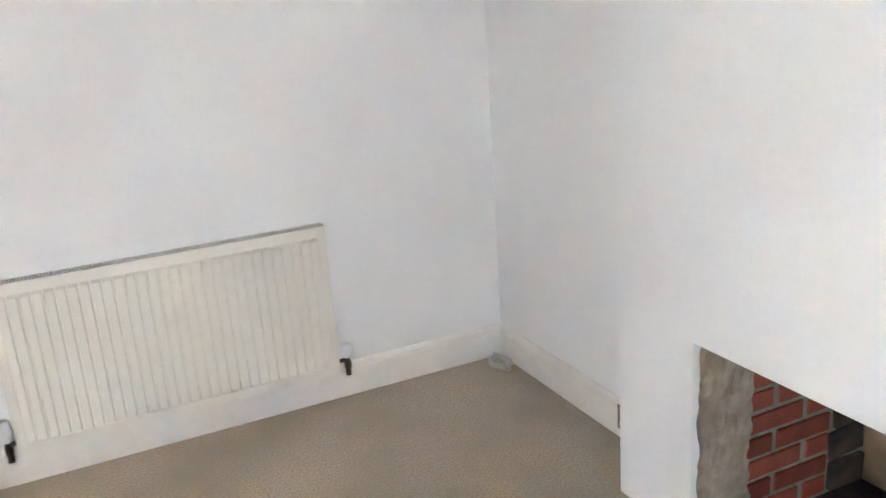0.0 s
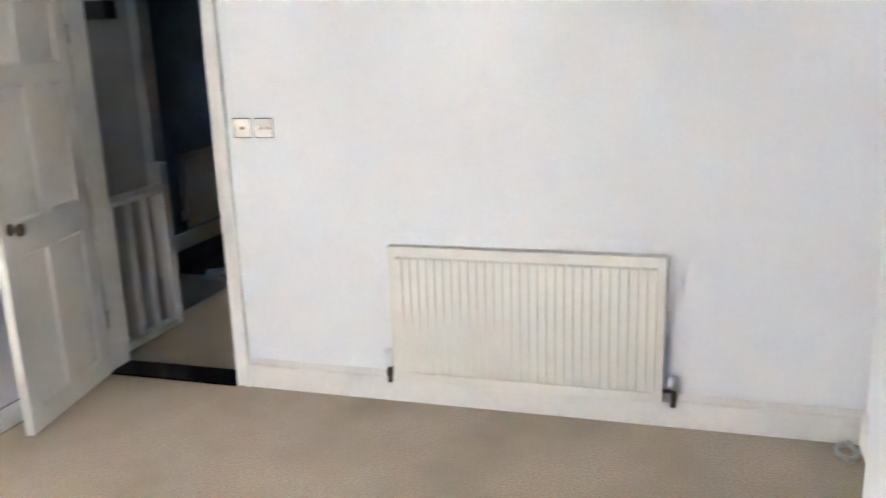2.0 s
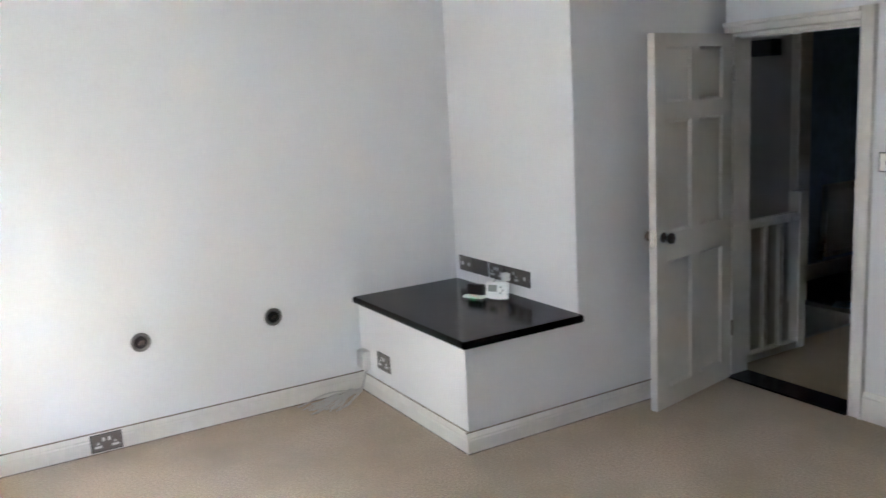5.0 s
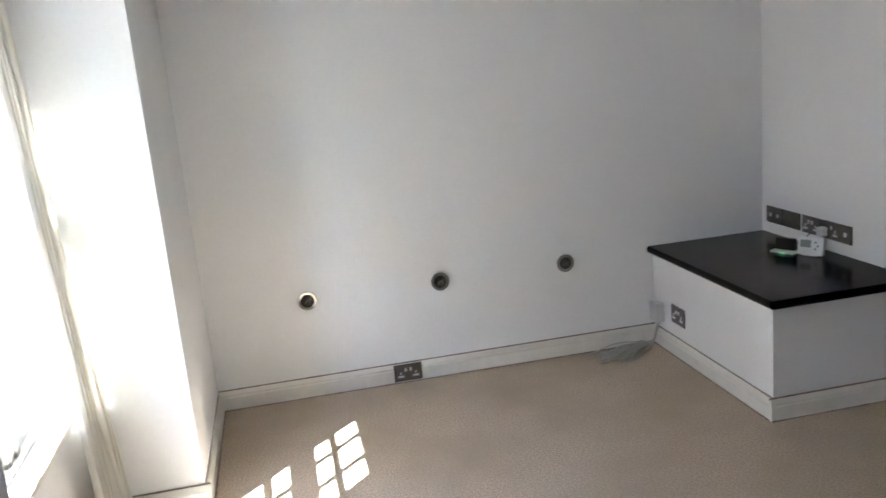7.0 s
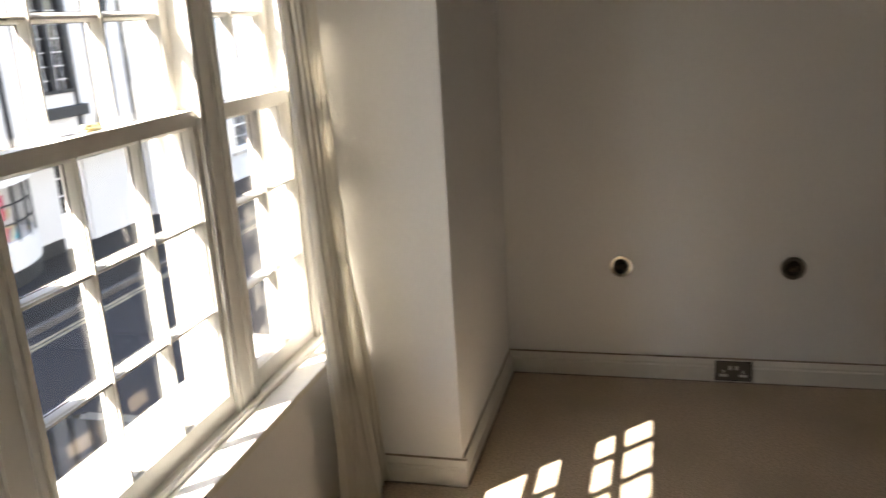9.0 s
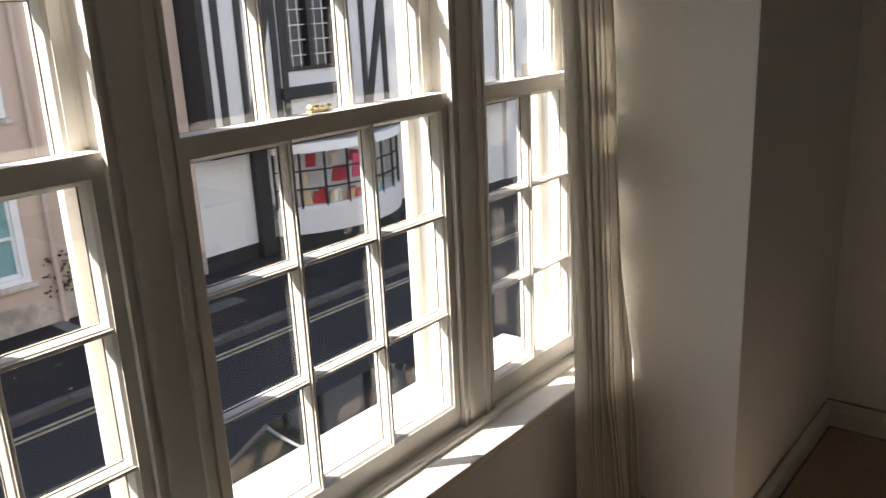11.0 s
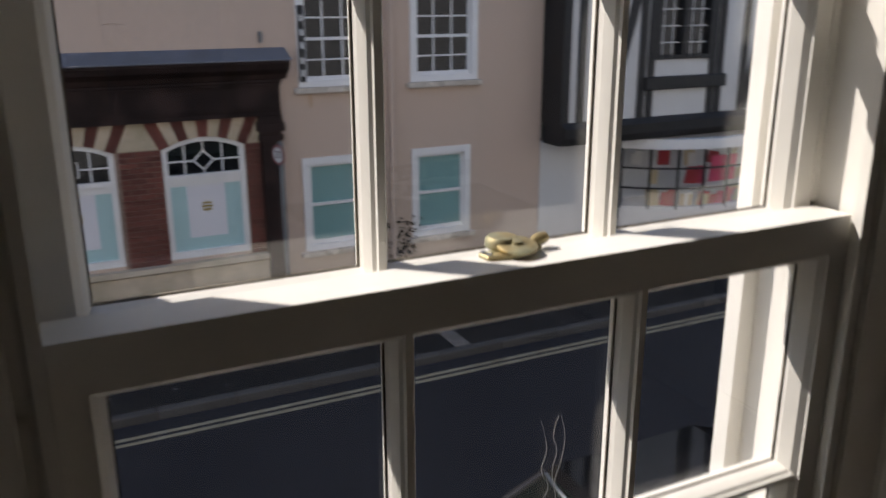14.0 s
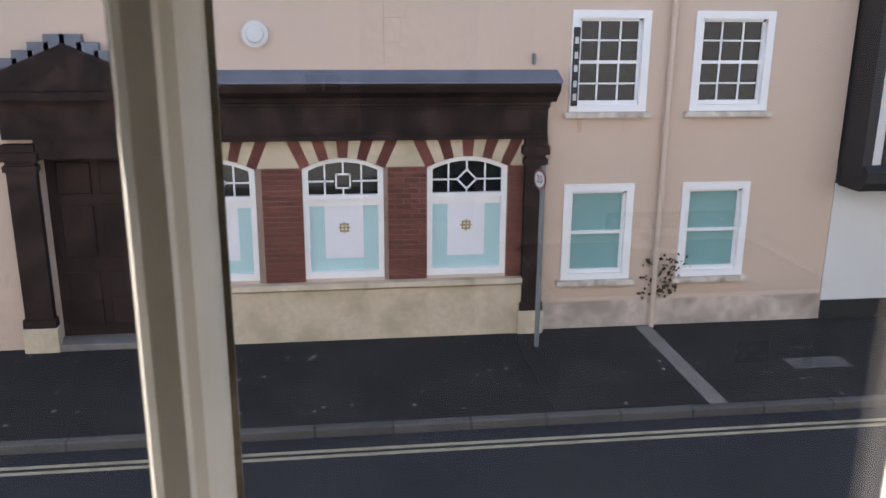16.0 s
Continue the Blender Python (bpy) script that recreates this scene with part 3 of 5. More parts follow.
# ---- radiator ----
def radiator(m, w, h, label, pitch=0.0375):
    r = thing("radiator", m, label, "radiator")
    z0, z1 = 0.0, h
    bm = bmesh.new()
    n = int((w - 0.06) / pitch)
    pts = [(0, 0.0), (0.022, 0.0)]
    for i in range(n):
        s = 0.03 + (w - 0.06) * i / n
        q = (w - 0.06) / n
        pts += [(s + 0.07 * q, 0.0), (s + 0.15 * q, -0.0065), (s + 0.85 * q, -0.0065), (s + 0.93 * q, 0.0)]
    pts += [(w - 0.022, 0.0), (w, 0.0)]
    rows = [(z0, 0), (z0 + 0.034, 0), (z0 + 0.046, 1), (z1 - 0.050, 1), (z1 - 0.038, 0), (z1, 0)]
    grid = [[bm.verts.new((x, (0.009 + d * k) - 0.009, z)) for x, d in pts] for z, k in rows]
    for a, c in zip(grid, grid[1:]):
        for i in range(len(pts) - 1):
            bm.faces.new((a[i], a[i + 1], c[i + 1], c[i]))
    e = bmesh.ops.extrude_face_region(bm, geom=bm.faces[:])
    bmesh.ops.translate(bm, vec=(0, 0.012, 0), verts=[v for v in e["geom"] if isinstance(v, bmesh.types.BMVert)])
    part("front_panel", bm, RADP, r)
    part("back_panel", box(0.01, 0.046, 0.01, w - 0.01, 0.053, h - 0.01), RADP, r)
    for x in (-0.002, w - 0.004):
        part("side_cover", box(x, 0.0, 0.004, x + 0.006, 0.055, h + 0.006, 0.002), RADP, r)
    bm = bmesh.new()
    bx(bm, 0.004, 0.0, h - 0.001, w - 0.004, 0.005, h + 0.006)
    bx(bm, 0.004, 0.050, h - 0.001, w - 0.004, 0.055, h + 0.006)
    k = int(w / 0.012)
    for i in range(k):
        x = 0.01 + (w - 0.02) * i / k
        bx(bm, x, 0.005, h + 0.001, x + 0.0042, 0.050, h + 0.005)
    part("top_grille", bm, RADP, r)
    part("convector", box(0.012, 0.014, 0.02, w - 0.012, 0.045, h - 0.012), GRILLE, r, "dark convector fins under the grille")
    part("lower_rail", box(0.02, 0.012, -0.012, w - 0.02, 0.046, 0.0, 0.003), RADP, r)
    for x, s, big in ((-0.03, -1, True), (w + 0.045, 1, False)):
        v = part("valve", cyl(cyl(cyl(bmesh.new(), (x, 0.03, -0.03), (x, 0.03, 0.05), 0.0115), (x, 0.03, 0.04), (x - s * 0.050, 0.03, 0.04), 0.009), (x, 0.03, 0.004), (x, 0.03, 0.03), 0.0155, n=6), BRONZE, r, "aged metal radiator valve", True)
        hgt = 0.085 if big else 0.06
        part("valve_cap", lathe(bmesh.new(), (x, 0.03, 0.05), (0, 0, 1), [(0, 0.014), (0.006, 0.023), (hgt * 0.30, 0.0245), (hgt * 0.33, 0.0225), (hgt * 0.42, 0.0225), (hgt * 0.45, 0.0245), (hgt * 0.70, 0.0235), (hgt - 0.006, 0.020), (hgt, 0.014)]), WHITEP, v, "white plastic valve head", True)
        part("pipe", cyl(bmesh.new(), (x, 0.03, -0.022), (x, 0.058, -0.022), 0.0075), BRONZE, r)
    return r


radiator(pose(0.845, -0.058, 0.13), 1.222, 0.635, "cream ribbed panel radiator on the white wall")


# ---- shelf and what lies on it ----
def nosing(p, d, out):
    """A rounded lipping 40 mm deep along d from p, bulging towards out."""
    o = Vector(out)
    prof = [(0, 0), (0.014, 0), (0.021, 0.005), (0.025, 0.013), (0.025, 0.027), (0.021, 0.035), (0.014, 0.040), (0, 0.040)]
    return prism(bmesh.new(), [Vector(p) + o * u + Vector((0, 0, v)) for u, v in prof], d)


shelf = thing("shelf", pose(0, 0, 0), "polished dark-stained wooden shelf on white boxing", "shelf")
part("board", bx(bmesh.new(), XL, -1.810, 0.535, BX + 0.020, BY, 0.5748), DARKWOOD, shelf)
part("front_lipping", nosing((XL, -1.810, 0.535), (BX + 0.030 - XL, 0, 0), (0, -1, 0)), DARKWOOD, shelf, smooth=True)
part("end_lipping", nosing((BX + 0.020, -1.822, 0.5348), (0, BY + 1.822, 0), (1, 0, 0)), DARKWOOD, shelf, smooth=True)


def plate(name, m, w, h, label, group, inserts, steel=STEEL):
    """A wall plate lying in local x-z with its face to local -y."""
    s = thing(name, m, label, "socket" if "socket" in name else "switch", group)
    part("back_plate", box(-w / 2 - 0.0035, -0.003, -h / 2 - 0.0035, w / 2 + 0.0035, 0, h / 2 + 0.0035), BLACKP, s, "dark gasket behind the plate")
    part("face_plate", box(-w / 2, -0.006, -h / 2, w / 2, 0, h / 2, 0.0025), steel, s)
    for kind, x, z in inserts:
        if kind == "pins":
            bm = bmesh.new()
            bx(bm, x - 0.004, -0.0085, z + 0.004, x + 0.004, -0.006, z + 0.018)
            bx(bm, x - 0.016, -0.0085, z - 0.012, x - 0.006, -0.006, z - 0.004)
            bx(bm, x + 0.006, -0.0085, z - 0.012, x + 0.016, -0.006, z - 0.004)
            bx(bm, x - 0.018, -0.0075, z - 0.014, x + 0.018, -0.006, z - 0.002)
            part("outlet", bm, WHITEP, s, "white socket outlet")
        elif kind == "rocker":
            part("rocker", box(x - 0.007, -0.0105, z - 0.010, x + 0.007, -0.006, z + 0.010, 0.002), WHITEP, s, "white rocker switch")
        elif kind == "toggle":
            bm = lathe(bmesh.new(), (x, -0.006, z), (0, -1, 0), [(0, 0.009), (0.004, 0.008), (0.005, 0.004)], 14)
            cyl(bm, (x, -0.009, z), (x + 0.004, -0.022, z - 0.003), 0.0028, 0.0045, 10)
            part("toggle", bm, BLACKP, s, "dark toggle lever", True)
        elif kind == "module":
            part("module", box(x - 0.011, -0.0085, z - 0.011, x + 0.011, -0.006, z + 0.011, 0.001), WHITEP, s, "white data module")
        elif kind == "black":
            part("module", box(x - 0.010, -0.0085, z - 0.010, x + 0.010, -0.006, z + 0.010, 0.001), BLACKP, s, "black blank module")
        elif kind == "plug":
            part("plug", box(x - 0.022, -0.045, z - 0.024, x + 0.022, -0.006, z + 0.022, 0.006), WHITEP, s, "white plug")
        elif kind == "screw":
            part("screw", lathe(bmesh.new(), (x, -0.006, z), (0, -1, 0), [(0, 0.003), (0.001, 0.0025)], 10), CHROME, s)
    return s


DBL = [("pins", -0.042, -0.012), ("pins", 0.042, -0.012), ("rocker", -0.014, 0.018), ("rocker", 0.014, 0.018), ("screw", -0.06, 0), ("screw", 0.06, 0)]
plate("wall_socket", pose(XL + 0.021, -3.287, 0.058, 0, 0, 90), 0.148, 0.088, "brushed steel double socket set in the skirting", "sockets", DBL)
plate("wall_socket", pose(-1.725, -1.80, 0.235, 0, 0, 0), 0.148, 0.095, "brushed steel double socket on the white boxing", "sockets", DBL)
plate("wall_socket", pose(XR - 0.021, -0.985, 0.085, 0, 0, -90), 0.148, 0.088, "brushed steel double socket in the alcove skirting", "sockets", DBL)
plate("wall_socket", pose(-1.895, BY, 0.685), 0.150, 0.086, "brushed steel plate with two data modules", "plates over the shelf", [("module", -0.035, 0), ("module", 0.035, 0), ("screw", -0.065, 0), ("screw", 0.065, 0)])
plate("wall_socket", pose(-1.735, BY, 0.685), 0.150, 0.086, "blank brushed steel plate over the shelf", "plates over the shelf", [("screw", -0.065, 0), ("screw", 0.065, 0)])
plate("wall_socket", pose(-1.560, BY, 0.685), 0.148, 0.086, "brushed steel double socket with white inserts over the shelf", "plates over the shelf", DBL)
plate("wall_socket", pose(-1.402, BY, 0.685), 0.148, 0.086, "brushed steel double socket with a plug over the shelf", "plates over the shelf", [("pins", 0.042, -0.012), ("rocker", 0.014, 0.018), ("plug", -0.038, -0.008)])
plate("wall_socket", pose(-1.282, BY, 0.685), 0.086, 0.086, "brushed steel plate with a white module over the shelf", "plates over the shelf", [("module", 0, 0)])
plate("light_switch", pose(0.132, 0, 1.300), 0.086, 0.086, "brushed steel dolly switch with one lever", "switches by the door", [("toggle", 0, 0), ("screw", -0.03, 0), ("screw", 0.03, 0)], CHROME)
plate("light_switch", pose(0.244, 0, 1.300), 0.086, 0.086, "brushed steel dolly switch with two levers", "switches by the door", [("toggle", -0.016, 0), ("toggle", 0.016, 0)], CHROME)

# junction box by the boxing
jb = thing("junction_box", pose(-1.945, -1.80, 0.205), "small white plastic junction box in the corner", "junction box")
part("housing", box(-0.045, -0.045, -0.055, 0.045, 0, 0.055, 0.004), WHITEP, jb)
part("housing_lid", box(-0.040, -0.050, -0.050, 0.040, -0.0452, 0.050, 0.002), WHITEP, jb)
part("cable_gland", cyl(bmesh.new(), (0, -0.018, -0.075), (0, -0.018, -0.05), 0.010), WHITEP, jb)


def loose_cable(c, seed, loops, spread, label):
    rnd = random.Random(seed)
    ob = None
    pts = []
    for k in range(loops):
        for i in range(8):
            a = 2 * math.pi * i / 8 + k * 0.7
            pts.append((c[0] + spread[0] * (math.cos(a) + rnd.uniform(-0.25, 0.25)), c[1] + spread[1] * (math.sin(a) + rnd.uniform(-0.25, 0.25)), 0.005 + 0.006 * k + rnd.uniform(0, 0.006)))
    return tagged(tube("cable_coil", pts, 0.0045, CABLE), label, "cable")


loose_cable((2.79, -0.125), 2, 4, (0.045, 0.075), "coil of thin grey cable on the carpet in the corner")


def wire_bundle():
    rnd = random.Random(4)
    root = thing("wire_bundle", pose(-1.93, -1.90, 0), "bundle of frayed grey cables lying on the carpet", "cable")
    for i in range(26):
        ex, ey = rnd.uniform(-0.04, 0.16), rnd.uniform(-0.34, -0.08)
        mid = (ex * 0.5 + rnd.uniform(-0.03, 0.03), ey * 0.5, rnd.uniform(0.015, 0.07))
        tube("wire", [(-0.015 + rnd.uniform(-0.01, 0.01), 0.085, 0.135), (-0.01, 0.06, 0.05), (rnd.uniform(-0.02, 0.02), 0.03, 0.02), mid, (ex, ey, 0.004 + 0.002 * (i % 3)), (ex + rnd.uniform(-0.03, 0.03), ey - 0.03, 0.003)], 0.0036, CABLE, root)


wire_bundle()

# thermostat and charger on the shelf
t = thing("room_thermostat", pose(-1.375, -1.235, 0.575, -12, 0, 32), "white wireless room thermostat with a grey screen standing on the shelf", "thermostat")
part("case", box(-0.066, -0.014, 0.004, 0.066, 0.014, 0.098, 0.006), WHITEP, t)
part("screen", box(-0.052, -0.0155, 0.042, 0.002, -0.013, 0.080), GREYP, t, "grey liquid crystal screen")
for bxx, bz in ((0.025, 0.070), (0.038, 0.052), (0.025, 0.036)):
    part("button", lathe(bmesh.new(), (bxx, -0.013, bz), (0, -1, 0), [(0, 0.006), (0.002, 0.005), (0.0025, 0.002)], 14), GREYP, t)
part("stand", box(-0.04, -0.02, 0.0, 0.04, 0.035, 0.006), WHITEP, t)
t = thing("charging_dock", pose(-1.505, -1.300, 0.575, 0, 0, 25), "small black and white dock with a glowing green light", "charger")
part("cradle", box(-0.06, -0.035, 0, 0.07, 0.03, 0.012, 0.003), WHITEP, t)
part("body", box(-0.05, 0.0, 0.012, 0.055, 0.03, 0.075, 0.006), BLACKP, t)
part("indicator", box(0.0, -0.0375, 0.003, 0.022, -0.0345, 0.009), LED, t, "lit green indicator")
tube("lead", [(-0.05, 0.02, 0.03), (-0.085, 0.03, 0.05), (-0.09, 0.07, 0.01), (-0.05, 0.12, 0.006), (0.02, 0.14, 0.03), (0.05, 0.17, 0.08)], 0.0022, BLACKP, t)


# ---- round wall outlets ----
def wall_outlet(y, z, bright):
    o = thing("speaker_outlet", pose(XL, y, z), "round metal-rimmed recess in the white wall", "wall outlet", "row of round recesses")
    part("rim", lathe(bmesh.new(), (0, 0, 0), (1, 0, 0), [(0, 0.051), (0.004, 0.051), (0.007, 0.047), (0.006, 0.036), (0.002, 0.034), (0.001, 0.03)], 32), CHROME if bright else STEEL, o, smooth=True)
    # no real depth: a raised disc coloured as the recess's shade
    part("cavity", lathe(bmesh.new(), (0, 0, 0), (1, 0, 0), [(0.001, 0.034), (0.0035, 0.0338), (0.0036, 0.003)], 28), SHADE_BLACK, o, "near-black disc for the shaded cavity")
    bm = bmesh.new()
    cyl(bm, (0.004, -0.012, -0.012), (0.012, 0.004, 0.008), 0.006, n=10)
    cyl(bm, (0.004, 0.016, 0.010), (0.010, 0.010, -0.014), 0.004, n=10)
    part("terminal", bm, BRONZE, o, smooth=True)


for y, z, br in ((-3.783, 0.538, True), (-3.056, 0.541, False), (-2.331, 0.544, False)):
    wall_outlet(y, z, br)

# ---- fireplace ----
X0 = CX + 0.1
structure("fireplace_back", bx(bmesh.new(), 3.36, FY0 - 0.2, -0.06, 3.5, CY1, FZ + 0.001), PALEBRICK, "bare stone back of the hearth", "fireplace")
b = bmesh.new()
bx(b, X0, FY0 - 0.3, -0.06, 3.36, FY0, FZ + 0.001)
structure("fireplace_side", b, SOOT, "sooty far side of the hearth", "fireplace")
b = bx(bmesh.new(), 2.835, FY1 - 0.010, -0.06, 3.36, CY1 - 0.005, FZ + 0.001)
bk = structure("fireplace_cheek", b, FIREMORTAR, "brick cheek of the open fireplace", "fireplace")
rough = bmesh.new()
bmesh.ops.create_grid(rough, x_segments=12, y_segments=40, size=0.5)
for v in rough.verts:
    u, w = v.co.x + 0.5, v.co.y + 0.5
    p = Vector((CX + 0.004 + u * 0.205, 0, -0.03 + w * (FZ + 0.03)))
    p.y = FY1 - 0.020 - 0.014 * noise.noise(p * 11) - 0.007 * noise.noise(p * 34) - (0.0 if 0.05 < u else 0.004)
    if u > 0.9:
        p.x += 0.016 * noise.noise(Vector((3, 1, w * 14)))
    v.co = p
structure("fireplace_plaster", rough, PLASTER, "crumbling cement plaster on the hearth's cheek", "plaster")
b = bx(bmesh.new(), X0, FY1 + 0.05, -0.06, 2.835, CY1 - 0.005, FZ + 0.001)
structure("fireplace_core", b, PLASTER, "rough core of the hearth's cheek", "plaster")
structure("hearth", bx(bmesh.new(), CX, FY0, -0.06, 3.36, FY1, -0.012), SOOT, "sooty hearth floor", "hearth")


def brick_mesh(name, lx, ly, lz, mat):
    bm = box(-lx / 2, -ly / 2, -lz / 2, lx / 2, ly / 2, lz / 2, 0.004, 1)
    bmesh.ops.recalc_face_normals(bm, faces=bm.faces[:])
    me = bpy.data.meshes.new(name)
    bm.to_mesh(me)
    bm.free()
    me.materials.append(mat)
    return me


bf, bh = brick_mesh("brick", 0.222, 0.03, 0.063, BRICK), brick_mesh("brick_half", 0.098, 0.03, 0.063, BRICK)
rb = random.Random(5)
for j in range(9):
    z = 0.03 + 0.0755 * j
    spans = ((0.955 + 2.0, bf), (3.137, bh)) if j % 2 == 0 else ((2.894, bh), (3.073, bf))
    for x, me in spans:
        o = new("brick", me)
        o.parent = bk
        o.location = (x, FY1 - 0.002 + rb.uniform(-0.003, 0.003), z)
        o.rotation_euler = (0, rb.uniform(-0.01, 0.01), rb.uniform(-0.012, 0.012))
bs = brick_mesh("brick_soot", 0.15, 0.03, 0.10, SOOT)
for j in range(6):
    o = new("brick", bs)
    o.parent = bk
    o.location = (3.275 + rb.uniform(-0.01, 0.01), FY1 - 0.014 + rb.uniform(-0.006, 0.006), 0.05 + 0.112 * j)
    o.rotation_euler = (0, rb.uniform(-0.08, 0.08), 0)

# ---- landing beyond the door ----
structure("floor_landing", holed([-0.97, 1.2], [0.14, 3.2], [(-0.97, 1.80, 1.2, 3.2)], lambda b, u0, v0, u1, v1: bx(b, u0, v0, -0.06, u1, v1, 0)), CARPET, "beige landing carpet", "carpet")
structure("floor_hall", bx(bmesh.new(), -2.1, 1.80, -0.06, 1.2, 3.9, 0.004), DARKWOOD, "dark stained floor of the farther room", "floor")
structure("floor_stairwell", bx(bmesh.new(), -3.2, 0.14, -1.6, -0.97, 1.80, -1.5), CARPET, "carpet far down the stairwell", "carpet")
structure("wall_landing", bx(bmesh.new(), -2.10, 1.80, 0.004, -1.98, 3.9, ZC), BLUEWALL, "blue-grey wall of the farther room", "wall")
structure("wall_landing_2", bx(bmesh.new(), -3.2, 1.68, -1.6, -1.66, 1.80, ZC), GREYWALL, "dim landing wall", "wall")
structure("wall_landing_3", bx(bmesh.new(), -2.1, 3.9, 0, 1.4, 4.0, ZC), BLUEWALL, "blue-grey end wall", "wall")
structure("wall_landing_4", bx(bmesh.new(), 1.2, 0.14, 0, 1.3, 3.9, ZC), GREYWALL, "landing wall", "wall")
structure("wall_landing_5", bx(bmesh.new(), -3.3, 0.14, -1.6, -3.2, 1.8, ZC), GREYWALL, "stairwell wall", "wall")
structure("wall_landing_6", bx(bmesh.new(), -3.3, 0.04, -1.6, -2.22, 0.14, ZC), GREYWALL, "stairwell wall", "wall")
structure("wall_landing_7", bx(bmesh.new(), -2.22, 0.04, -1.6, -0.9, 0.14, -0.06), GREYWALL, "stairwell wall", "wall")
structure("wall_landing_8", bx(bmesh.new(), -1.0, 0.14, -1.6, -0.97, 1.80, -0.001), GREYWALL, "stairwell wall", "wall")
structure("wall_landing_9", bx(bmesh.new(), -1.66, 1.68, -1.6, -0.97, 1.80, -0.001), GREYWALL, "stairwell wall", "wall")
structure("ceiling_landing", bx(bmesh.new(), -3.3, 0.15, ZC, 1.4, 4.0, ZC + 0.1), CEIL, "landing ceiling", "ceiling")
structure("trim_landing", bx(bmesh.new(), -1.66, 1.67, 0, -1.585, 1.81, 2.1), GLOSS, "white door lining at the landing's end", "trim")
structure("baseboard_landing", bx(bmesh.new(), -1.98, 1.81, 0.004, -1.962, 3.9, 0.14), GLOSS, "white skirting of the farther room", "skirting board")
structure("baseboard_landing_2", bx(bmesh.new(), -0.97, 0.16, 0, -0.955, 0.86, 0.03), GLOSS, "white edging under the balusters", "trim")
structure("trim_landing_2", bx(bmesh.new(), -1.99, 1.56, 1.88, -1.76, 1.68, 2.0), BLACKP, "small dark box high on the landing", "box")
radiator(pose(-1.905, 2.50, 0.20, 0, 0, 90), 0.9, 0.60, "white panel radiator in the dim farther room")


def balustrade():
    bl = thing("balustrade", pose(-0.91, 0.16, 0), "white painted landing balustrade with square balusters", "balustrade")
    newel = part("newel_post", box(-0.036, 0.575, 0, 0.036, 0.645, 1.0, 0.004), GLOSS, bl)
    part("newel_cap", box(-0.042, 0.570, 1.0, 0.042, 0.65, 1.012, 0.004), GLOSS, newel)
    part("handrail", prism(bmesh.new(), [(-0.03, 0, 0.835), (0.03, 0, 0.835), (0.034, 0, 0.862), (0.018, 0, 0.885), (-0.018, 0, 0.885), (-0.034, 0, 0.862)], (0, 0.575, 0)), GLOSS, bl)
    part("base_rail", box(-0.03, 0.0, 0.0, 0.03, 0.575, 0.045, 0.003), GLOSS, bl)
    for y in (0.02, 0.13, 0.285, 0.43):
        part("baluster", box(-0.016, y - 0.016, 0.045, 0.016, y + 0.016, 0.835, 0.002), GLOSS, bl)


balustrade()

leaf = thing("leaflet", pose(-1.30, 1.86, 0.005, 0, 0, 25), "blue and white leaflet lying on the dark floor", "paper")
part("sheet", box(-0.07, -0.10, 0, 0.07, 0.10, 0.004, 0.001, 1), PAPER, leaf)


# ---- the street ----
F = -16.2
structure("ground", holed([-400, 400], [-400, 400], [(-60, -13.40, 60, -7.0)], lambda b, u0, v0, u1, v1: bx(b, u0, v0, G - 0.3, u1, v1, G)), PAVE, "dark asphalt pavement", "pavement")
structure("road", bx(bmesh.new(), -60, -13.40, G - 0.3, 60, -7.0, G - 0.10), ASPHALT, "dark worn asphalt road", "road")
for i, y in enumerate((-12.94, -13.06)):
    structure("road_line_%d" % (i + 1), bx(bmesh.new(), -60, y - 0.03, G - 0.10, 60, y + 0.03, G - 0.096), YELLOW, "worn double yellow line", "road marking")
for side, y0, y1 in (("far", -13.50, -13.37), ("near", -7.03, -6.90)):
    k = structure("kerb_" + side, bx(bmesh.new(), -60, y0 + 0.02, G - 0.2, 60, y1 - 0.02, G - 0.01), MORTAR, "bed of the stone kerb", "kerb")
    me = None
    for i in range(34):
        if me is None:
            o = part("kerbstone", box(-0.445, y0 - (y0 + y1) / 2, -0.16, 0.445, y1 - (y0 + y1) / 2, 0.008, 0.012, 1), KERB, k)
            me = o.data
        else:
            o = new("kerbstone", me)
            o.parent = k
        o.location = (-18 + 0.9 * i, (y0 + y1) / 2, G)
sb = bmesh.new()
bx(sb, -4.55, -16.15, G, -4.32, -13.50, G + 0.008)
tagged(obj("drain_channel", sb, SLAB), "pale worn drain channel across the pavement", "drain")
tagged(obj("manhole_cover", box(-6.75, -14.72, G, -5.92, -14.38, G + 0.006), KERB), "worn rectangular cover in the pavement", "manhole cover")


def blocks(spec, mat_list=None):
    bm = bmesh.new()
    for s in spec:
        bx(bm, *s)
    return bm


# ---- buff house with its bank front ----
# unseen eaves height, raised so the house keeps the road in shade
SHADE_EAVES = 10.0
house = thing("buff_house", pose(0, 0, 0), "pink-buff rendered town building with a blackened ground-floor front", "building")
UP = [(-4.25, 0.40, -3.131, 1.78), (-6.064, 0.40, -4.898, 1.78)]
LO = [(-4.17, -2.08, -3.122, -0.64), (-5.95, -2.08, -4.905, -0.64)]
AR = [(-2.287, -1.95, -1.138, -0.20), (-0.525, -1.95, 0.595, -0.20), (1.235, -1.95, 2.30, -0.20)]
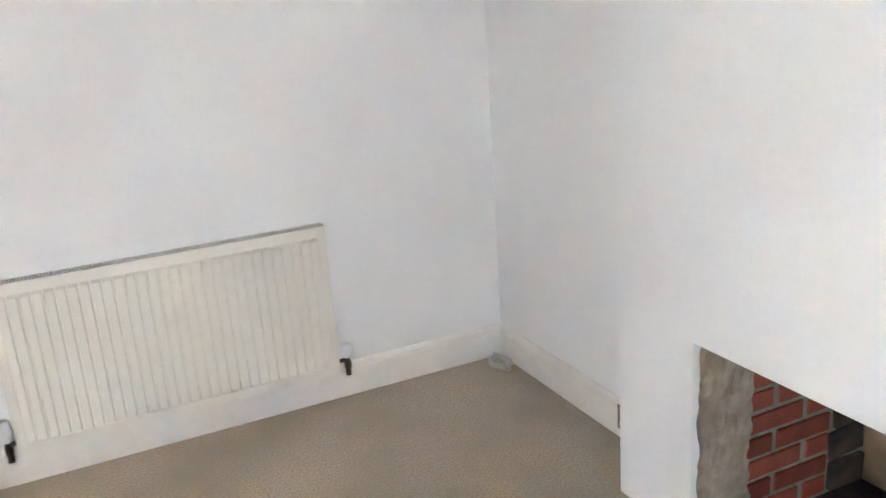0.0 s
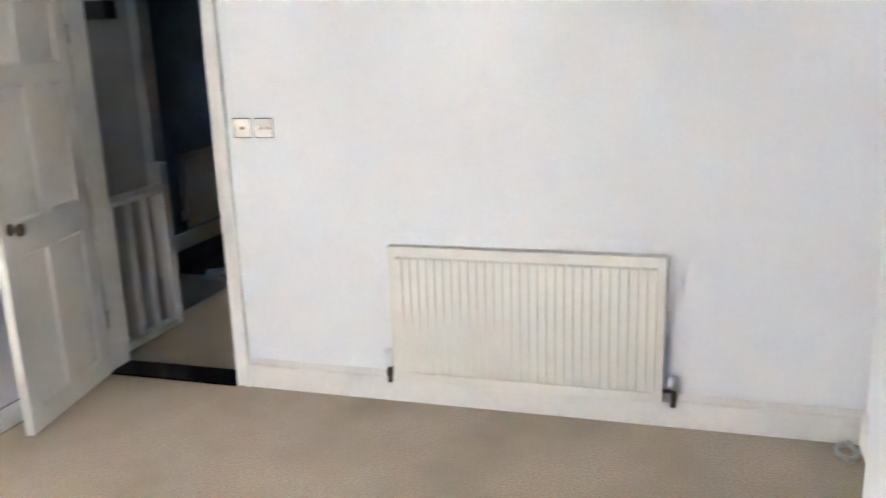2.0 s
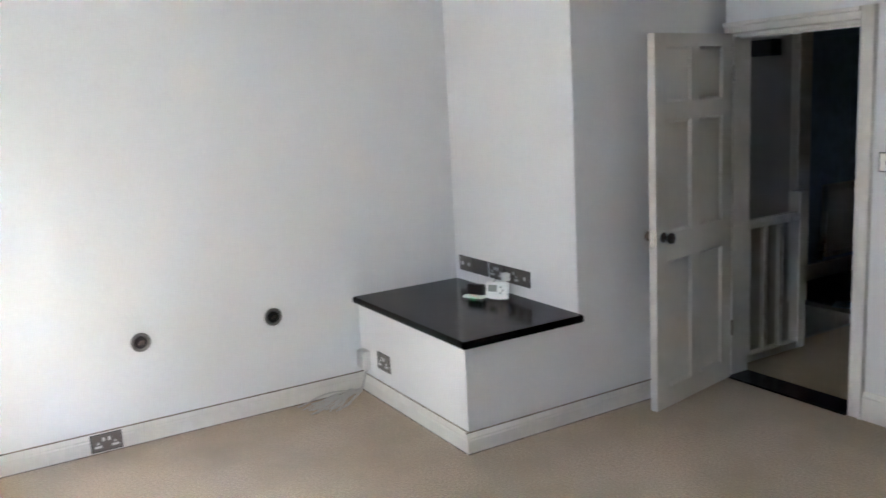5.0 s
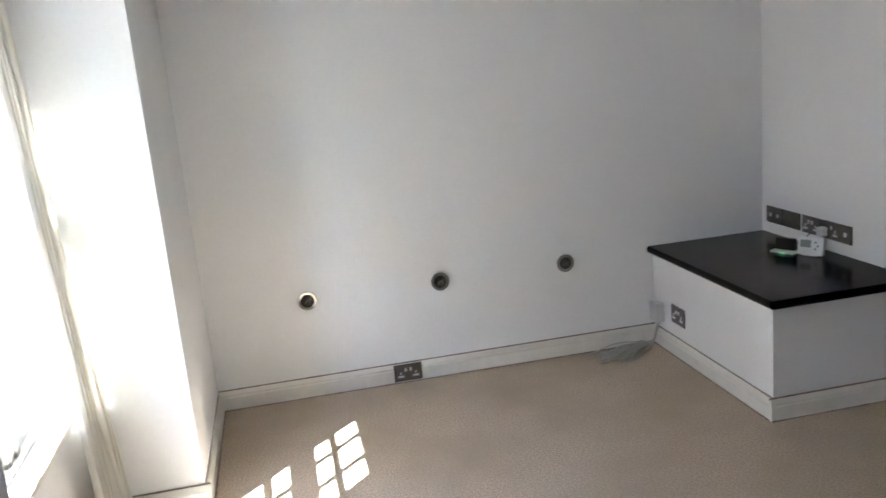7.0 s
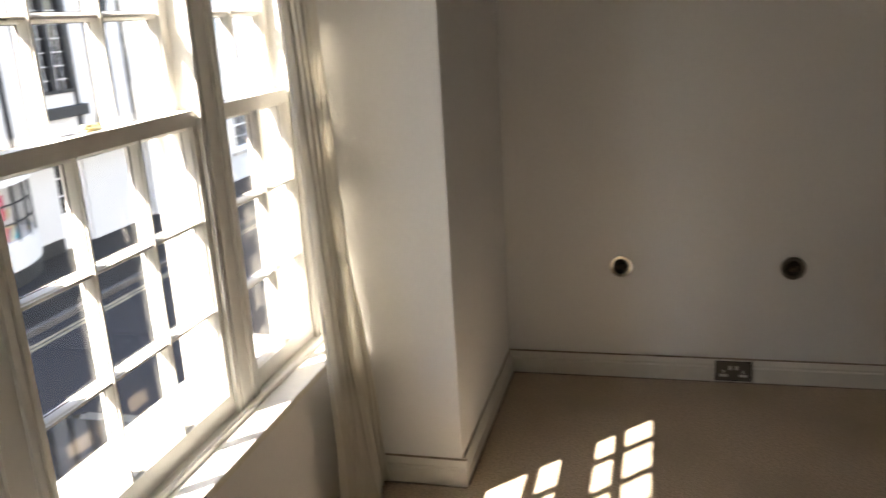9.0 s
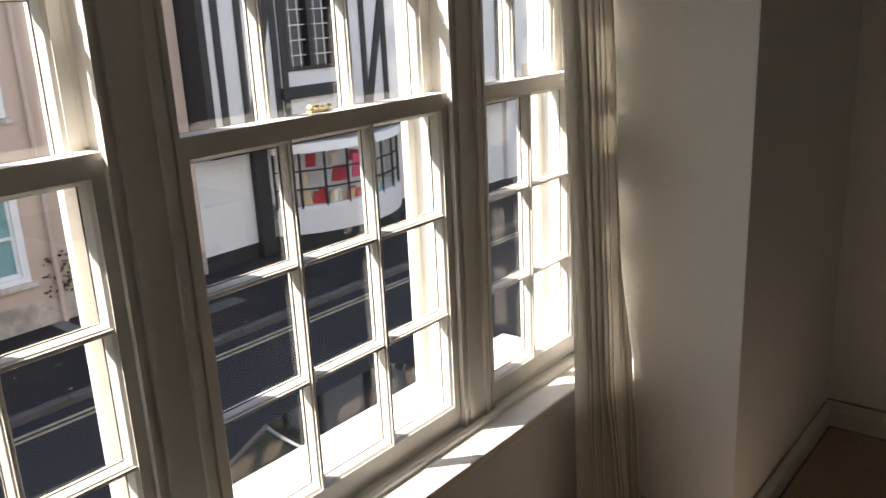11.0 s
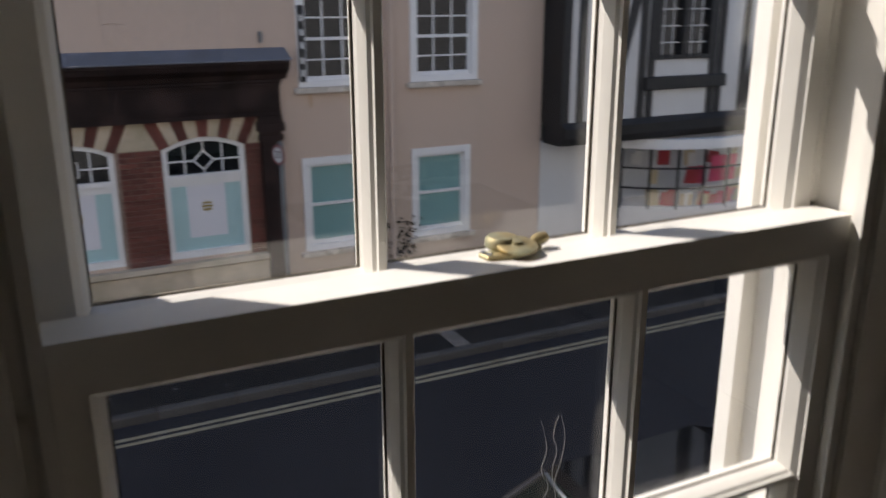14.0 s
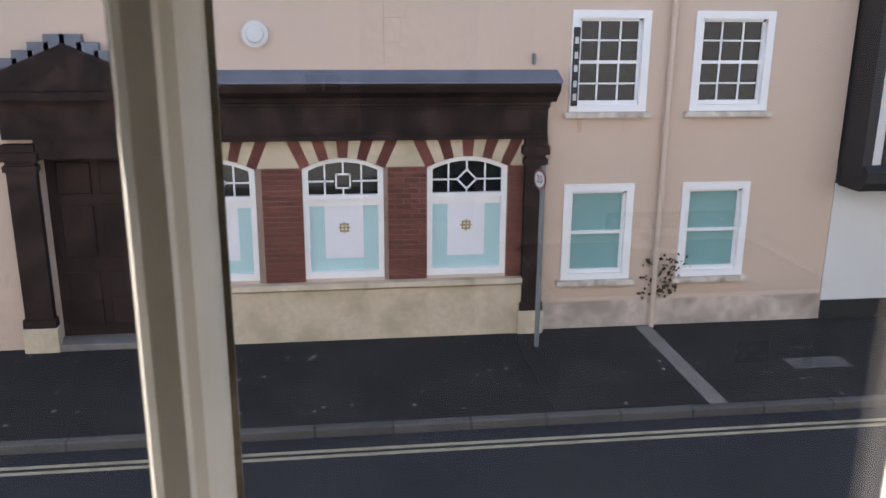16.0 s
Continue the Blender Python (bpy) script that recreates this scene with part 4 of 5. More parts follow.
# windows added to the storeys out of view
FAR_UP = [(x, 3.4, x + 1.15, 4.9) for x in (-6.05, -4.29, -1.5, 0.8, 3.2, 5.6)] + [(x, 6.4, x + 1.15, 7.7) for x in (-6.05, -4.29, -1.5, 0.8, 3.2, 5.6)]
DOOR = (2.77, G, 4.03, -0.10)
part("wall", holed([-7.30, 16.0], [G, SHADE_EAVES], UP + LO + AR + FAR_UP + [DOOR], lambda b, u0, v0, u1, v1: bx(b, u0, F - 0.4, v0, u1, F, v1)), PINK, house)
part("rear_wall", bx(bmesh.new(), -7.30, -26, G, 16.0, F - 0.4, SHADE_EAVES), PINK, house).scale = (1, 1, 1)
# roof out of view, added on top of the raised walls
part("roof", prism(bmesh.new(), [(-7.5, F + 0.35, SHADE_EAVES), (-7.5, -26.3, SHADE_EAVES), (-7.5, -21, SHADE_EAVES + 3.2)], (23.7, 0, 0)), SLATE, house)
part("damp_band", blocks([(-7.30, F, G, -2.82, F + 0.006, G + 0.42)]), STAINED, house, "stained peeling foot of the wall")


def far_sash(parent, h, cols, rows, fill, label, proud=0.03, sill=True, border=0.11):
    x0, z0, x1, z1 = h
    w = part("window", holed([x0, x1], [z0, z1], [(x0 + border, z0 + border * 0.8, x1 - border, z1 - border)], lambda b, u0, v0, u1, v1: bx(b, u0, F - 0.10, v0, u1, F + proud, v1)), EXTWHITE, parent, label)
    a0, c0, a1, c1 = x0 + border, z0 + border * 0.8, x1 - border, z1 - border
    bm = bmesh.new()
    bx(bm, a0, F - 0.09, c0, a0 + 0.04, F - 0.04, c1)
    bx(bm, a1 - 0.04, F - 0.09, c0, a1, F - 0.04, c1)
    bx(bm, a0, F - 0.09, c0, a1, F - 0.035, c0 + 0.06)
    bx(bm, a0, F - 0.09, c1 - 0.04, a1, F - 0.04, c1)
    mid = (c0 + c1) / 2
    bx(bm, a0, F - 0.09, mid - 0.022, a1, F - 0.03, mid + 0.022)
    for i in range(1, cols):
        x = a0 + (a1 - a0) * i / cols
        bx(bm, x - 0.012, F - 0.085, c0, x + 0.012, F - 0.05, c1)
    for j in range(1, rows):
        z = c0 + (c1 - c0) * j / rows
        if abs(z - mid) > 0.05:
            bx(bm, a0, F - 0.085, z - 0.012, a1, F - 0.05, z + 0.012)
    part("sash_bars", bm, EXTWHITE, w)
    part("pane", blocks([(a0, F - 0.080, c0, a1, F - 0.074, c1)]), fill, w)
    if sill:
        part("sill", box(x0 - 0.07, F - 0.05, z0 - 0.085, x1 + 0.07, F + 0.10, z0 - 0.005, 0.012), SILLST, w, "weathered cream sill")
    return w


for h in UP:
    far_sash(house, h, 3, 4, DARKGLASS, "white sash window with twelve small dark panes")
for h in LO:
    far_sash(house, h, 1, 1, TEAL, "white sash window with a teal blind")
for h in FAR_UP:
    far_sash(house, h, 3, 4, DARKGLASS, "white sash window with dark panes")
dp = part("drainpipe", cyl(bmesh.new(), (-4.56, F + 0.075, G), (-4.56, F + 0.075, 9.5), 0.042, n=12), PINK, house, "painted iron drainpipe", True)
for z in (-1.75, 0.10, 2.0):
    part("collar", cyl(bmesh.new(), (-4.56, F + 0.075, z), (-4.56, F + 0.075, z + 0.09), 0.058, n=12), PINK, dp)
part("sign_bracket", blocks([(-2.62, F, 1.05, -2.59, F + 0.10, 1.20)]), GREYPOLE, house)
part("wall_light", lathe(bmesh.new(), (1.13, F, 1.44), (0, 1, 0), [(0, 0.17), (0.06, 0.17), (0.07, 0.12), (0.10, 0.10), (0.11, 0.02)], 20), OFFWHITE, house, "round cream wall fitting", True)
part("vertical_sign", blocks([(-3.24, F + 0.031, 0.48, -3.15, F + 0.05, 1.55)]), TIMBER, house, "narrow dark vertical sign")
for i, z in enumerate((0.56, 0.74, 0.95, 1.13, 1.33)):
    part("sign_mark", blocks([(-3.22, F + 0.050, z, -3.17, F + 0.053, z + 0.09)]), OFFWHITE, house)

for x, z in ((-2.605, 0.99), (-3.30, 0.30), (-3.95, 0.28)):
    part("rust_streak", box(x - 0.035, F, z - 0.20, x + 0.035, F + 0.002, z), RUST, house, "faint rusty streak")
for i, (xa, xb) in enumerate(((-0.86, -0.55), (-0.78, -0.55), (-0.86, -0.55))):
    part("quoin", box(xa, F, 1.00 + 0.33 * i, xb, F + 0.012, 1.32 + 0.33 * i, 0.006, 1), PINK, house)

# blackened shop front
CR = -2.93
part("cornice", prism(bmesh.new(), [(CR, F, 0.55), (CR, F + 0.12, 0.55), (CR, F + 0.16, 0.62), (CR, F + 0.30, 0.70), (CR, F + 0.34, 0.78), (CR, F + 0.34, 0.82), (CR, F, 0.82)], (5.38, 0, 0)), BLACKST, house)
part("lead_flashing", prism(bmesh.new(), [(CR - 0.02, F, 0.98), (CR - 0.02, F + 0.36, 0.84), (CR - 0.02, F + 0.36, 0.82), (CR - 0.02, F, 0.82)], (5.40, 0, 0)), LEAD, house)
part("frieze", blocks([(-2.82, F, 0.04, 2.45, F + 0.10, 0.55)]), BLACKST, house)
part("frieze_moulding", blocks([(-2.84, F, 0.47, 2.45, F + 0.14, 0.50), (-2.84, F, 0.515, 2.45, F + 0.155, 0.545), (-2.83, F, 0.13, 2.45, F + 0.112, 0.15)]), BLACKST, house)
part("architrave_band", blocks([(-2.82, F, 0.04, 2.45, F + 0.125, 0.10)]), BLACKST, house)


def pilaster(x0, x1, top):
    p = part("pilaster", blocks([(x0, F, G + 0.35, x1, F + 0.13, top)]), BLACKST, house)
    cap = blocks([(x0 - 0.03, F, top - 0.36, x1 + 0.03, F + 0.16, top - 0.28), (x0 - 0.05, F, top - 0.22, x1 + 0.05, F + 0.19, top - 0.10), (x0 - 0.02, F, top - 0.10, x1 + 0.02, F + 0.16, top)])
    part("capital", cap, BLACKST, p)
    part("plinth", box(x0 - 0.05, F, G, x1 + 0.05, F + 0.18, G + 0.36, 0.02), STONE, p, "cream stone plinth")
    part("plinth_band", blocks([(x0 - 0.03, F, G + 0.36, x1 + 0.03, F + 0.16, G + 0.48)]), BLACKST, p)


pilaster(-2.80, -2.52, 0.04)
pilaster(2.38, 2.77, 0.04)
pilaster(4.03, 4.40, 0.04)
part("plinth_wall", prism(bmesh.new(), [(-2.52, F, G), (-2.52, F + 0.12, G), (-2.52, F + 0.10, -2.10), (-2.52, F + 0.16, -2.06), (-2.52, F + 0.14, -1.99), (-2.52, F, -1.99)], (4.90, 0, 0)), STONE, house, "weathered cream stone under the windows")
# doorway
part("door_head", blocks([(2.77, F - 0.2, -0.16, 4.03, F + 0.10, 0.10), (2.38, F, 0.10, 4.40, F + 0.12, 0.62), (2.30, F, 0.62, 4.70, F + 0.30, 0.72)]), BLACKST, house)
ped = part("pediment", prism(bmesh.new(), [(2.42, F, 0.72), (4.62, F, 0.72), (3.52, F, 1.28)], (0, 0.16, 0)), BLACKST, house)
for s in (-1, 1):
    part("raking_moulding", prism(bmesh.new(), [(3.52, F, 1.32), (3.52, F, 1.22), (3.52 + s * 1.22, F, 0.70), (3.52 + s * 1.22, F, 0.80)], (0, 0.14, 0)), BLACKST, ped)
    for i in range(6):
        x = 3.52 + s * (0.10 + 0.20 * i)
        part("lead_step", blocks([(x - 0.13, F, 1.10 - 0.100 * i, x + 0.13, F + 0.12, 1.43 - 0.100 * i)]), LEAD, ped)
dr = part("door", blocks([(2.77, F - 0.30, G, 4.03, F - 0.24, -0.16)]), BLACKST, house, "dark panelled street door")
for x0 in (2.90, 3.45):
    for z0, z1 in ((-2.6, -1.8), (-1.6, -0.85), (-0.7, -0.25)):
        part("door_panel", box(x0, F - 0.24, z0, x0 + 0.44, F - 0.215, z1, 0.015, 1), BLACKST, dr)
part("door_step", box(2.76, F - 0.24, G, 4.04, F + 0.15, G + 0.10, 0.02), SLAB, house)

# arched windows with banded heads
for n, (x0, z0, x1, z1) in enumerate(AR):
    cx, w = (x0 + x1) / 2, x1 - x0
    spring = -0.36

    def arc(x, lift=0.0):
        return spring + 0.155 * (1 - ((x - cx) / (w / 2)) ** 2) + lift
    aw = part("arched_window", blocks([(x0, F - 0.12, z0, x0 + 0.08, F - 0.02, spring), (x1 - 0.08, F - 0.12, z0, x1, F - 0.02, spring), (x0 + 0.08, F - 0.12, z0, x1 - 0.08, F - 0.02, z0 + 0.10), (x0, F - 0.12, -0.80, x1, F - 0.01, -0.735), (x0, F - 0.12, -0.90, x1, F - 0.05, -0.80)]), EXTWHITE, house, "white arched shop window with a leaded fanlight")
    xs = [x0 + w * i / 14 for i in range(15)]
    bm = bmesh.new()
    for a, c in zip(xs, xs[1:]):
        prism(bm, [(a, F - 0.12, arc(a) - 0.07), (c, F - 0.12, arc(c) - 0.07), (c, F - 0.12, arc(c)), (a, F - 0.12, arc(a))], (0, 0.10, 0))
    part("arch_frame", bm, EXTWHITE, aw)
    part("fanlight", blocks([(x0 + 0.05, F - 0.09, -0.74, x1 - 0.05, F - 0.08, -0.21)]), DARKGLASS, aw)
    part("film", blocks([(x0 + 0.05, F - 0.09, z0 + 0.08, x1 - 0.05, F - 0.08, -0.85)]), PALEBLUE, aw, "pale blue obscured glass")
    po = part("poster", blocks([(cx - 0.27, F - 0.08, z0 + 0.28, cx + 0.27, F - 0.074, -0.86)]), POSTER, aw, "white poster with a gold emblem")
    em = bmesh.new()
    for k in range(3):
        off = -0.05 + 0.05 * k
        bx(em, cx - 0.085 + abs(off) * 0.4, F - 0.074, -1.22 + off - 0.010, cx + 0.085 - abs(off) * 0.4, F - 0.070, -1.22 + off + 0.010)
        bx(em, cx + off - 0.010, F - 0.074, -1.305 + abs(off) * 0.4, cx + off + 0.010, F - 0.069, -1.135 - abs(off) * 0.4)
    part("emblem", em, GOLD, po)
    lead = bmesh.new()
    for f in (0.25, 0.75):
        x = x0 + 0.05 + (w - 0.1) * f
        bx(lead, x - 0.012, F - 0.080, -0.74, x + 0.012, F - 0.065, arc(x) - 0.05)
    for xa, xb in ((x0 + 0.06, cx - 0.13), (cx + 0.13, x1 - 0.06)):
        bx(lead, xa, F - 0.080, -0.562, xb, F - 0.065, -0.538)
    for za, zb in ((-0.74, -0.66), (-0.44, -0.26)):
        bx(lead, cx - 0.012, F - 0.080, za, cx + 0.012, F - 0.065, zb)
    r = Matrix.Translation((cx, F - 0.072, -0.55)) @ Matrix.Rotation(radians(45 if n != 1 else 0), 4, "Y")
    for a in ((-0.11, -0.11, 0.11, -0.085), (-0.11, 0.085, 0.11, 0.11), (-0.11, -0.11, -0.085, 0.11), (0.085, -0.11, 0.11, 0.11)):
        bx(lead, a[0], -0.008, a[1], a[2], 0.008, a[3], r)
    part("leading", lead, EXTWHITE, aw)
    # spandrel over the arch, in alternating cream and red wedges
    k = 9
    for i in range(k):
        u0, u1 = i / k, (i + 1) / k
        lo0, lo1 = x0 - 0.02 + (w + 0.04) * u0, x0 - 0.02 + (w + 0.04) * u1
        hi0, hi1 = cx + (lo0 - cx) * 1.32, cx + (lo1 - cx) * 1.32
        pts = [(lo0, F, arc(min(max(lo0, x0), x1))), (lo1, F, arc(min(max(lo1, x0), x1))), (hi1, F, 0.04), (hi0, F, 0.04)]
        part("voussoir", prism(bmesh.new(), [(p[0], F - 0.1, p[2]) for p in pts], (0, 0.10 + (0.030 if i % 2 else 0.024), 0)), STONE if i % 2 else REDBRICK, house)

PIERS = [(-2.52, -2.287), (-1.138, -0.525), (0.595, 1.235), (2.30, 2.38)]
for x0, x1 in PIERS:
    part("pier_backing", blocks([(x0, F, -1.99, x1, F + 0.004, -0.34)]), WALLMORTAR, house)
    part("spandrel_block", blocks([(x0 + 0.0, F, -0.34, x1, F + 0.022, 0.04)]), STONE, house, "cream painted block between the arches")
bm_full, bm_half = brick_mesh("wall_brick", 0.212, 0.03, 0.064, REDBRICK), brick_mesh("wall_brick_half", 0.101, 0.03, 0.064, REDBRICK)
piers = tagged(new("brick_piers"), "dark red brick piers between the arched windows", "wall", "", "structure")
for x0, x1 in PIERS[:3]:
    for j in range(22):
        z = -1.955 + 0.0745 * j
        x = x0 + 0.006
        first = j % 2
        while x < x1 - 0.05:
            me, L = (bm_half, 0.101) if first or x + 0.212 > x1 else (bm_full, 0.212)
            first = 0
            if x + L > x1 + 0.02:
                break
            o = new("brick", me)
            o.parent = piers
            o.location = (x + L / 2, F + 0.003 + rb.uniform(-0.002, 0.003), z)
            x += L + 0.010

# creeping growth by the pipe
iv = bmesh.new()
ri = random.Random(9)
for i in range(120):
    t = ri.random()
    x, z = -4.56 + ri.gauss(-0.16, 0.17), -1.78 - 0.62 * t + ri.gauss(0, 0.07)
    s = ri.uniform(0.010, 0.034)
    a = ri.uniform(0, 6.28)
    vs = [iv.verts.new((x + s * math.cos(a + k * 1.57) * (1.4 if k % 2 else 0.8), F + 0.02 + 0.05 * ri.random(), z + s * math.sin(a + k * 1.57))) for k in range(4)]
    iv.faces.new(vs)
tagged(obj("wall_creeper", iv, IVY), "withered creeper growing beside the drainpipe", "plant", "", "stuff")

# speed sign on its post
sp = thing("road_sign", pose(-2.64, -15.55, G, 0, 0, -70), "faded round twenty limit sign on a grey post", "road sign")
part("post", cyl(bmesh.new(), (0, 0, 0), (0, 0, 2.6), 0.035, n=14), GREYPOLE, sp, smooth=True)
ds = part("disc", cyl(bmesh.new(), (0, 0.04, 2.42), (0, 0.05, 2.42), 0.145, n=32), RED, sp, "disc with a faded red rim")
part("disc_face", cyl(bmesh.new(), (0, 0.05, 2.42), (0, 0.053, 2.42), 0.108, n=32), OFFWHITE, ds)
tx = bpy.data.curves.new("numerals", "FONT")
tx.body, tx.size, tx.align_x, tx.align_y, tx.extrude = "20", 0.15, "CENTER", "CENTER", 0.001
tmp = bpy.data.objects.new("numerals_tmp", tx)
me = bpy.data.meshes.new_from_object(tmp)
bpy.data.objects.remove(tmp)
me.materials.clear()
me.materials.append(BLACKP)
o = new("numerals", me)
o.parent = ds
o.matrix_basis = pose(0, 0.0555, 2.42, 90, 0, 180)

# pale spots trodden into the pavement
gm = bmesh.new()
rg = random.Random(21)
for i in range(130):
    cyl(gm, (0, 0, 0), (0, 0, 0.002), rg.uniform(0.012, 0.035), n=7)
    bmesh.ops.translate(gm, vec=(rg.uniform(-9, 5), rg.uniform(-16.0, -13.6), G + 0.001), verts=gm.verts[-14:])
tagged(obj("gum_spots", gm, SLAB), "pale trodden gum spots on the dark pavement", "stain", "", "stuff")

# ---- timber-framed house ----
JY = -15.70
th = thing("timber_house", pose(0, 0, 0), "white jettied house with black timber framing and a bowed shop window", "building")
TW = [(-10.45, 0.62, -9.20, 2.55), (-13.9, 0.55, -12.75, 2.5)]
part("ground_wall", holed([-16.8, -7.31], [G, -0.70], [(-12.55, -2.25, -8.95, -0.85), (-14.45, G, -13.45, -0.75)], lambda b, u0, v0, u1, v1: bx(b, u0, F - 0.3, v0, u1, F, v1)), OFFWHITE, th)
part("wall_foot", blocks([(-13.4, F, G, -7.32, F + 0.02, G + 0.30)]), TIMBER, th, "black painted foot of the wall")
part("upper_wall", holed([-16.8, -7.38], [-0.42, 7.0], TW, lambda b, u0, v0, u1, v1: bx(b, u0, F - 0.3, v0, u1, JY, v1)), OFFWHITE, th)
part("rear_block", blocks([(-16.8, -26, G, -7.31, F - 0.31, 7.0)]), OFFWHITE, th)
part("roof", prism(bmesh.new(), [(-17, JY + 0.4, 7.0), (-17, -26.3, 7.0), (-17, -21, 11.5)], (9.9, 0, 0)), SLATE, th)
part("jetty_beam", prism(bmesh.new(), [(-16.85, F, -0.72), (-16.85, JY + 0.02, -0.72), (-16.85, JY + 0.16, -0.58), (-16.85, JY + 0.18, -0.42), (-16.85, JY + 0.06, -0.34), (-16.85, F, -0.34)], (9.50, 0, 0)), TIMBER, th, "heavy black jetty beam")
part("corner_post", blocks([(-7.48, F - 0.28, -0.40, -7.33, JY + 0.05, 7.0)]), TIMBER, th)
part("door_post", box(-8.85, F, G, -8.52, F + 0.14, -0.70, 0.02), TIMBER, th)
posts = [-7.72, -8.20, -8.95, -9.14, -10.50, -10.68, -11.25, -11.85, -12.45, -12.70, -13.95, -14.6, -15.2, -15.9, -16.6]
for x in posts:
    part("timber_stud", box(x - 0.075, JY, -0.36, x + 0.075, JY + 0.035, 7.0, 0.012, 1), TIMBER, th)
for z0, z1, xa, xb in ((0.12, 0.34, -10.8, -9.0), (0.05, 0.28, -14.2, -12.5), (2.75, 2.98, -16.8, -7.2)):
    part("timber_rail", box(xa, JY, z0, xb, JY + 0.10, z1, 0.015, 1), TIMBER, th)
for xa, za, xb, zb in ((-8.28, -0.30, -9.05, 2.7), (-14.5, -0.3, -15.5, 2.7), (-12.0, 2.6, -11.3, -0.3)):
    d = Vector((zb - za, 0, xa - xb)).normalized() * 0.085
    part("brace", prism(bmesh.new(), [(xa - d.x, JY, za - d.z), (xb - d.x, JY, zb - d.z), (xb + d.x, JY, zb + d.z), (xa + d.x, JY, za + d.z)], (0, 0.03, 0)), TIMBER, th)
for x0, z0, x1, z1 in TW:
    w = part("casement", holed([x0, x1], [z0, z1], [(x0 + 0.07, z0 + 0.07, (x0 + x1) / 2 - 0.05, z1 - 0.07), ((x0 + x1) / 2 + 0.05, z0 + 0.07, x1 - 0.07, z1 - 0.07)], lambda b, u0, v0, u1, v1: bx(b, u0, JY - 0.1, v0, u1, JY + 0.04, v1)), TIMBER, th, "black leaded casement window")
    part("pane", blocks([(x0 + 0.05, JY - 0.07, z0 + 0.05, x1 - 0.05, JY - 0.06, z1 - 0.05)]), DARKGLASS, w)
    bm = bmesh.new()
    for i in range(1, 6):
        x = x0 + (x1 - x0) * i / 6
        bx(bm, x - 0.010, JY - 0.06, z0 + 0.07, x + 0.010, JY - 0.045, z1 - 0.07)
    for i in range(1, 7):
        z = z0 + (z1 - z0) * i / 7
        bx(bm, x0 + 0.07, JY - 0.06, z - 0.010, x1 - 0.07, JY - 0.045, z + 0.010)
    part("glazing_bars", bm, OFFWHITE, w)

# bowed shop window
BC, BR = (-10.75, F - 1.55), 2.45


def bow(a, r=BR):
    return (BC[0] + r * math.sin(a), BC[1] + r * math.cos(a))


A0, NB = radians(47), 16
angs = [-A0 + 2 * A0 * i / NB for i in range(NB + 1)]


def bow_band(z0, z1, r0, r1):
    bm = bmesh.new()
    for a, c in zip(angs, angs[1:]):
        (p, q), (s, t), (u, v), (w, x) = bow(a, r0), bow(c, r0), bow(c, r1), bow(a, r1)
        prism(bm, [(p, q, z0), (s, t, z0), (u, v, z0), (w, x, z0)], (0, 0, z1 - z0))
    return bm


bw = part("bow_window", bow_band(G + 0.32, -2.02, BR - 0.08, BR), OFFWHITE, th, "curved white stall riser of the shop window")
part("bow_foot", bow_band(G, G + 0.32, BR - 0.10, BR - 0.03), TIMBER, bw)
part("bow_head", bow_band(-0.92, -0.74, BR - 0.10, BR + 0.06), EXTWHITE, bw)
part("bow_floor", bow_band(-2.03, -1.98, BR - 1.0, BR - 0.02), OFFWHITE, bw)
for i in range(0, NB + 1, 2):
    x, y = bow(angs[i], BR - 0.03)
    part("glazing_bar", blocks([(x - 0.018, y - 0.018, -2.02, x + 0.018, y + 0.018, -0.92)]), TIMBER, bw)
for z in (-1.64, -1.28):
    part("glazing_rail", bow_band(z - 0.015, z + 0.015, BR - 0.045, BR - 0.015), TIMBER, bw)
# near-black slab in place of the shop's unlit depth
part("shop_interior", blocks([(-12.5, F - 1.2, -2.1, -9.0, F - 1.1, -0.8)]), SHADE_BLACK, bw)
rk = random.Random(12)
books = tagged(new("book_display"), "books and cards propped in the shop window", "books")
for i in range(30):
    a = rk.uniform(-0.75, 0.75)
    lev = rk.choice((-1.98, -1.98, -1.62, -1.30))
    x, y = bow(a, BR - 0.16 - (lev + 1.98) * 0.55)
    hgt, wid = rk.uniform(0.18, 0.34), rk.uniform(0.14, 0.24)
    bk1 = part("book", box(-wid / 2, -0.015, 0, wid / 2, 0.015, hgt, 0.003, 1), BOOKS[rk.randrange(5)], books)
    bk1.matrix_basis = pose(x, y, lev, 14, rk.uniform(-12, 12), 180 - math.degrees(a))
pb = part("book", box(-0.30, -0.01, 0, 0.30, 0.01, 0.48), BOOKS[0], books, "pink placard")
pb.matrix_basis = pose(*bow(0.02, BR - 0.12), -1.55, 6, 0, 180)
for k, wid in enumerate((0.30, 0.22, 0.34, 0.26)):
    part("print_line", box(-wid / 2, 0.0102, 0.36 - 0.07 * k, wid / 2, 0.0115, 0.385 - 0.07 * k), BOOKS[1], pb)
sd = part("shop_door", holed([-14.45, -13.45], [G, -0.75], [(-14.33, -2.05, -13.97, -0.9), (-13.93, -2.05, -13.57, -0.9)], lambda b, u0, v0, u1, v1: bx(b, u0, F - 0.12, v0, u1, F - 0.07, v1)), EXTWHITE, th, "white shop door with six small panes")
part("pane", blocks([(-14.36, F - 0.10, -2.08, -13.54, F - 0.095, -0.87)]), DARKGLASS, sd)
part("door_bar", blocks([(-14.33, F - 0.095, -1.69, -13.57, F - 0.07, -1.66), (-14.33, F - 0.095, -1.30, -13.57, F - 0.07, -1.27)]), EXTWHITE, sd)
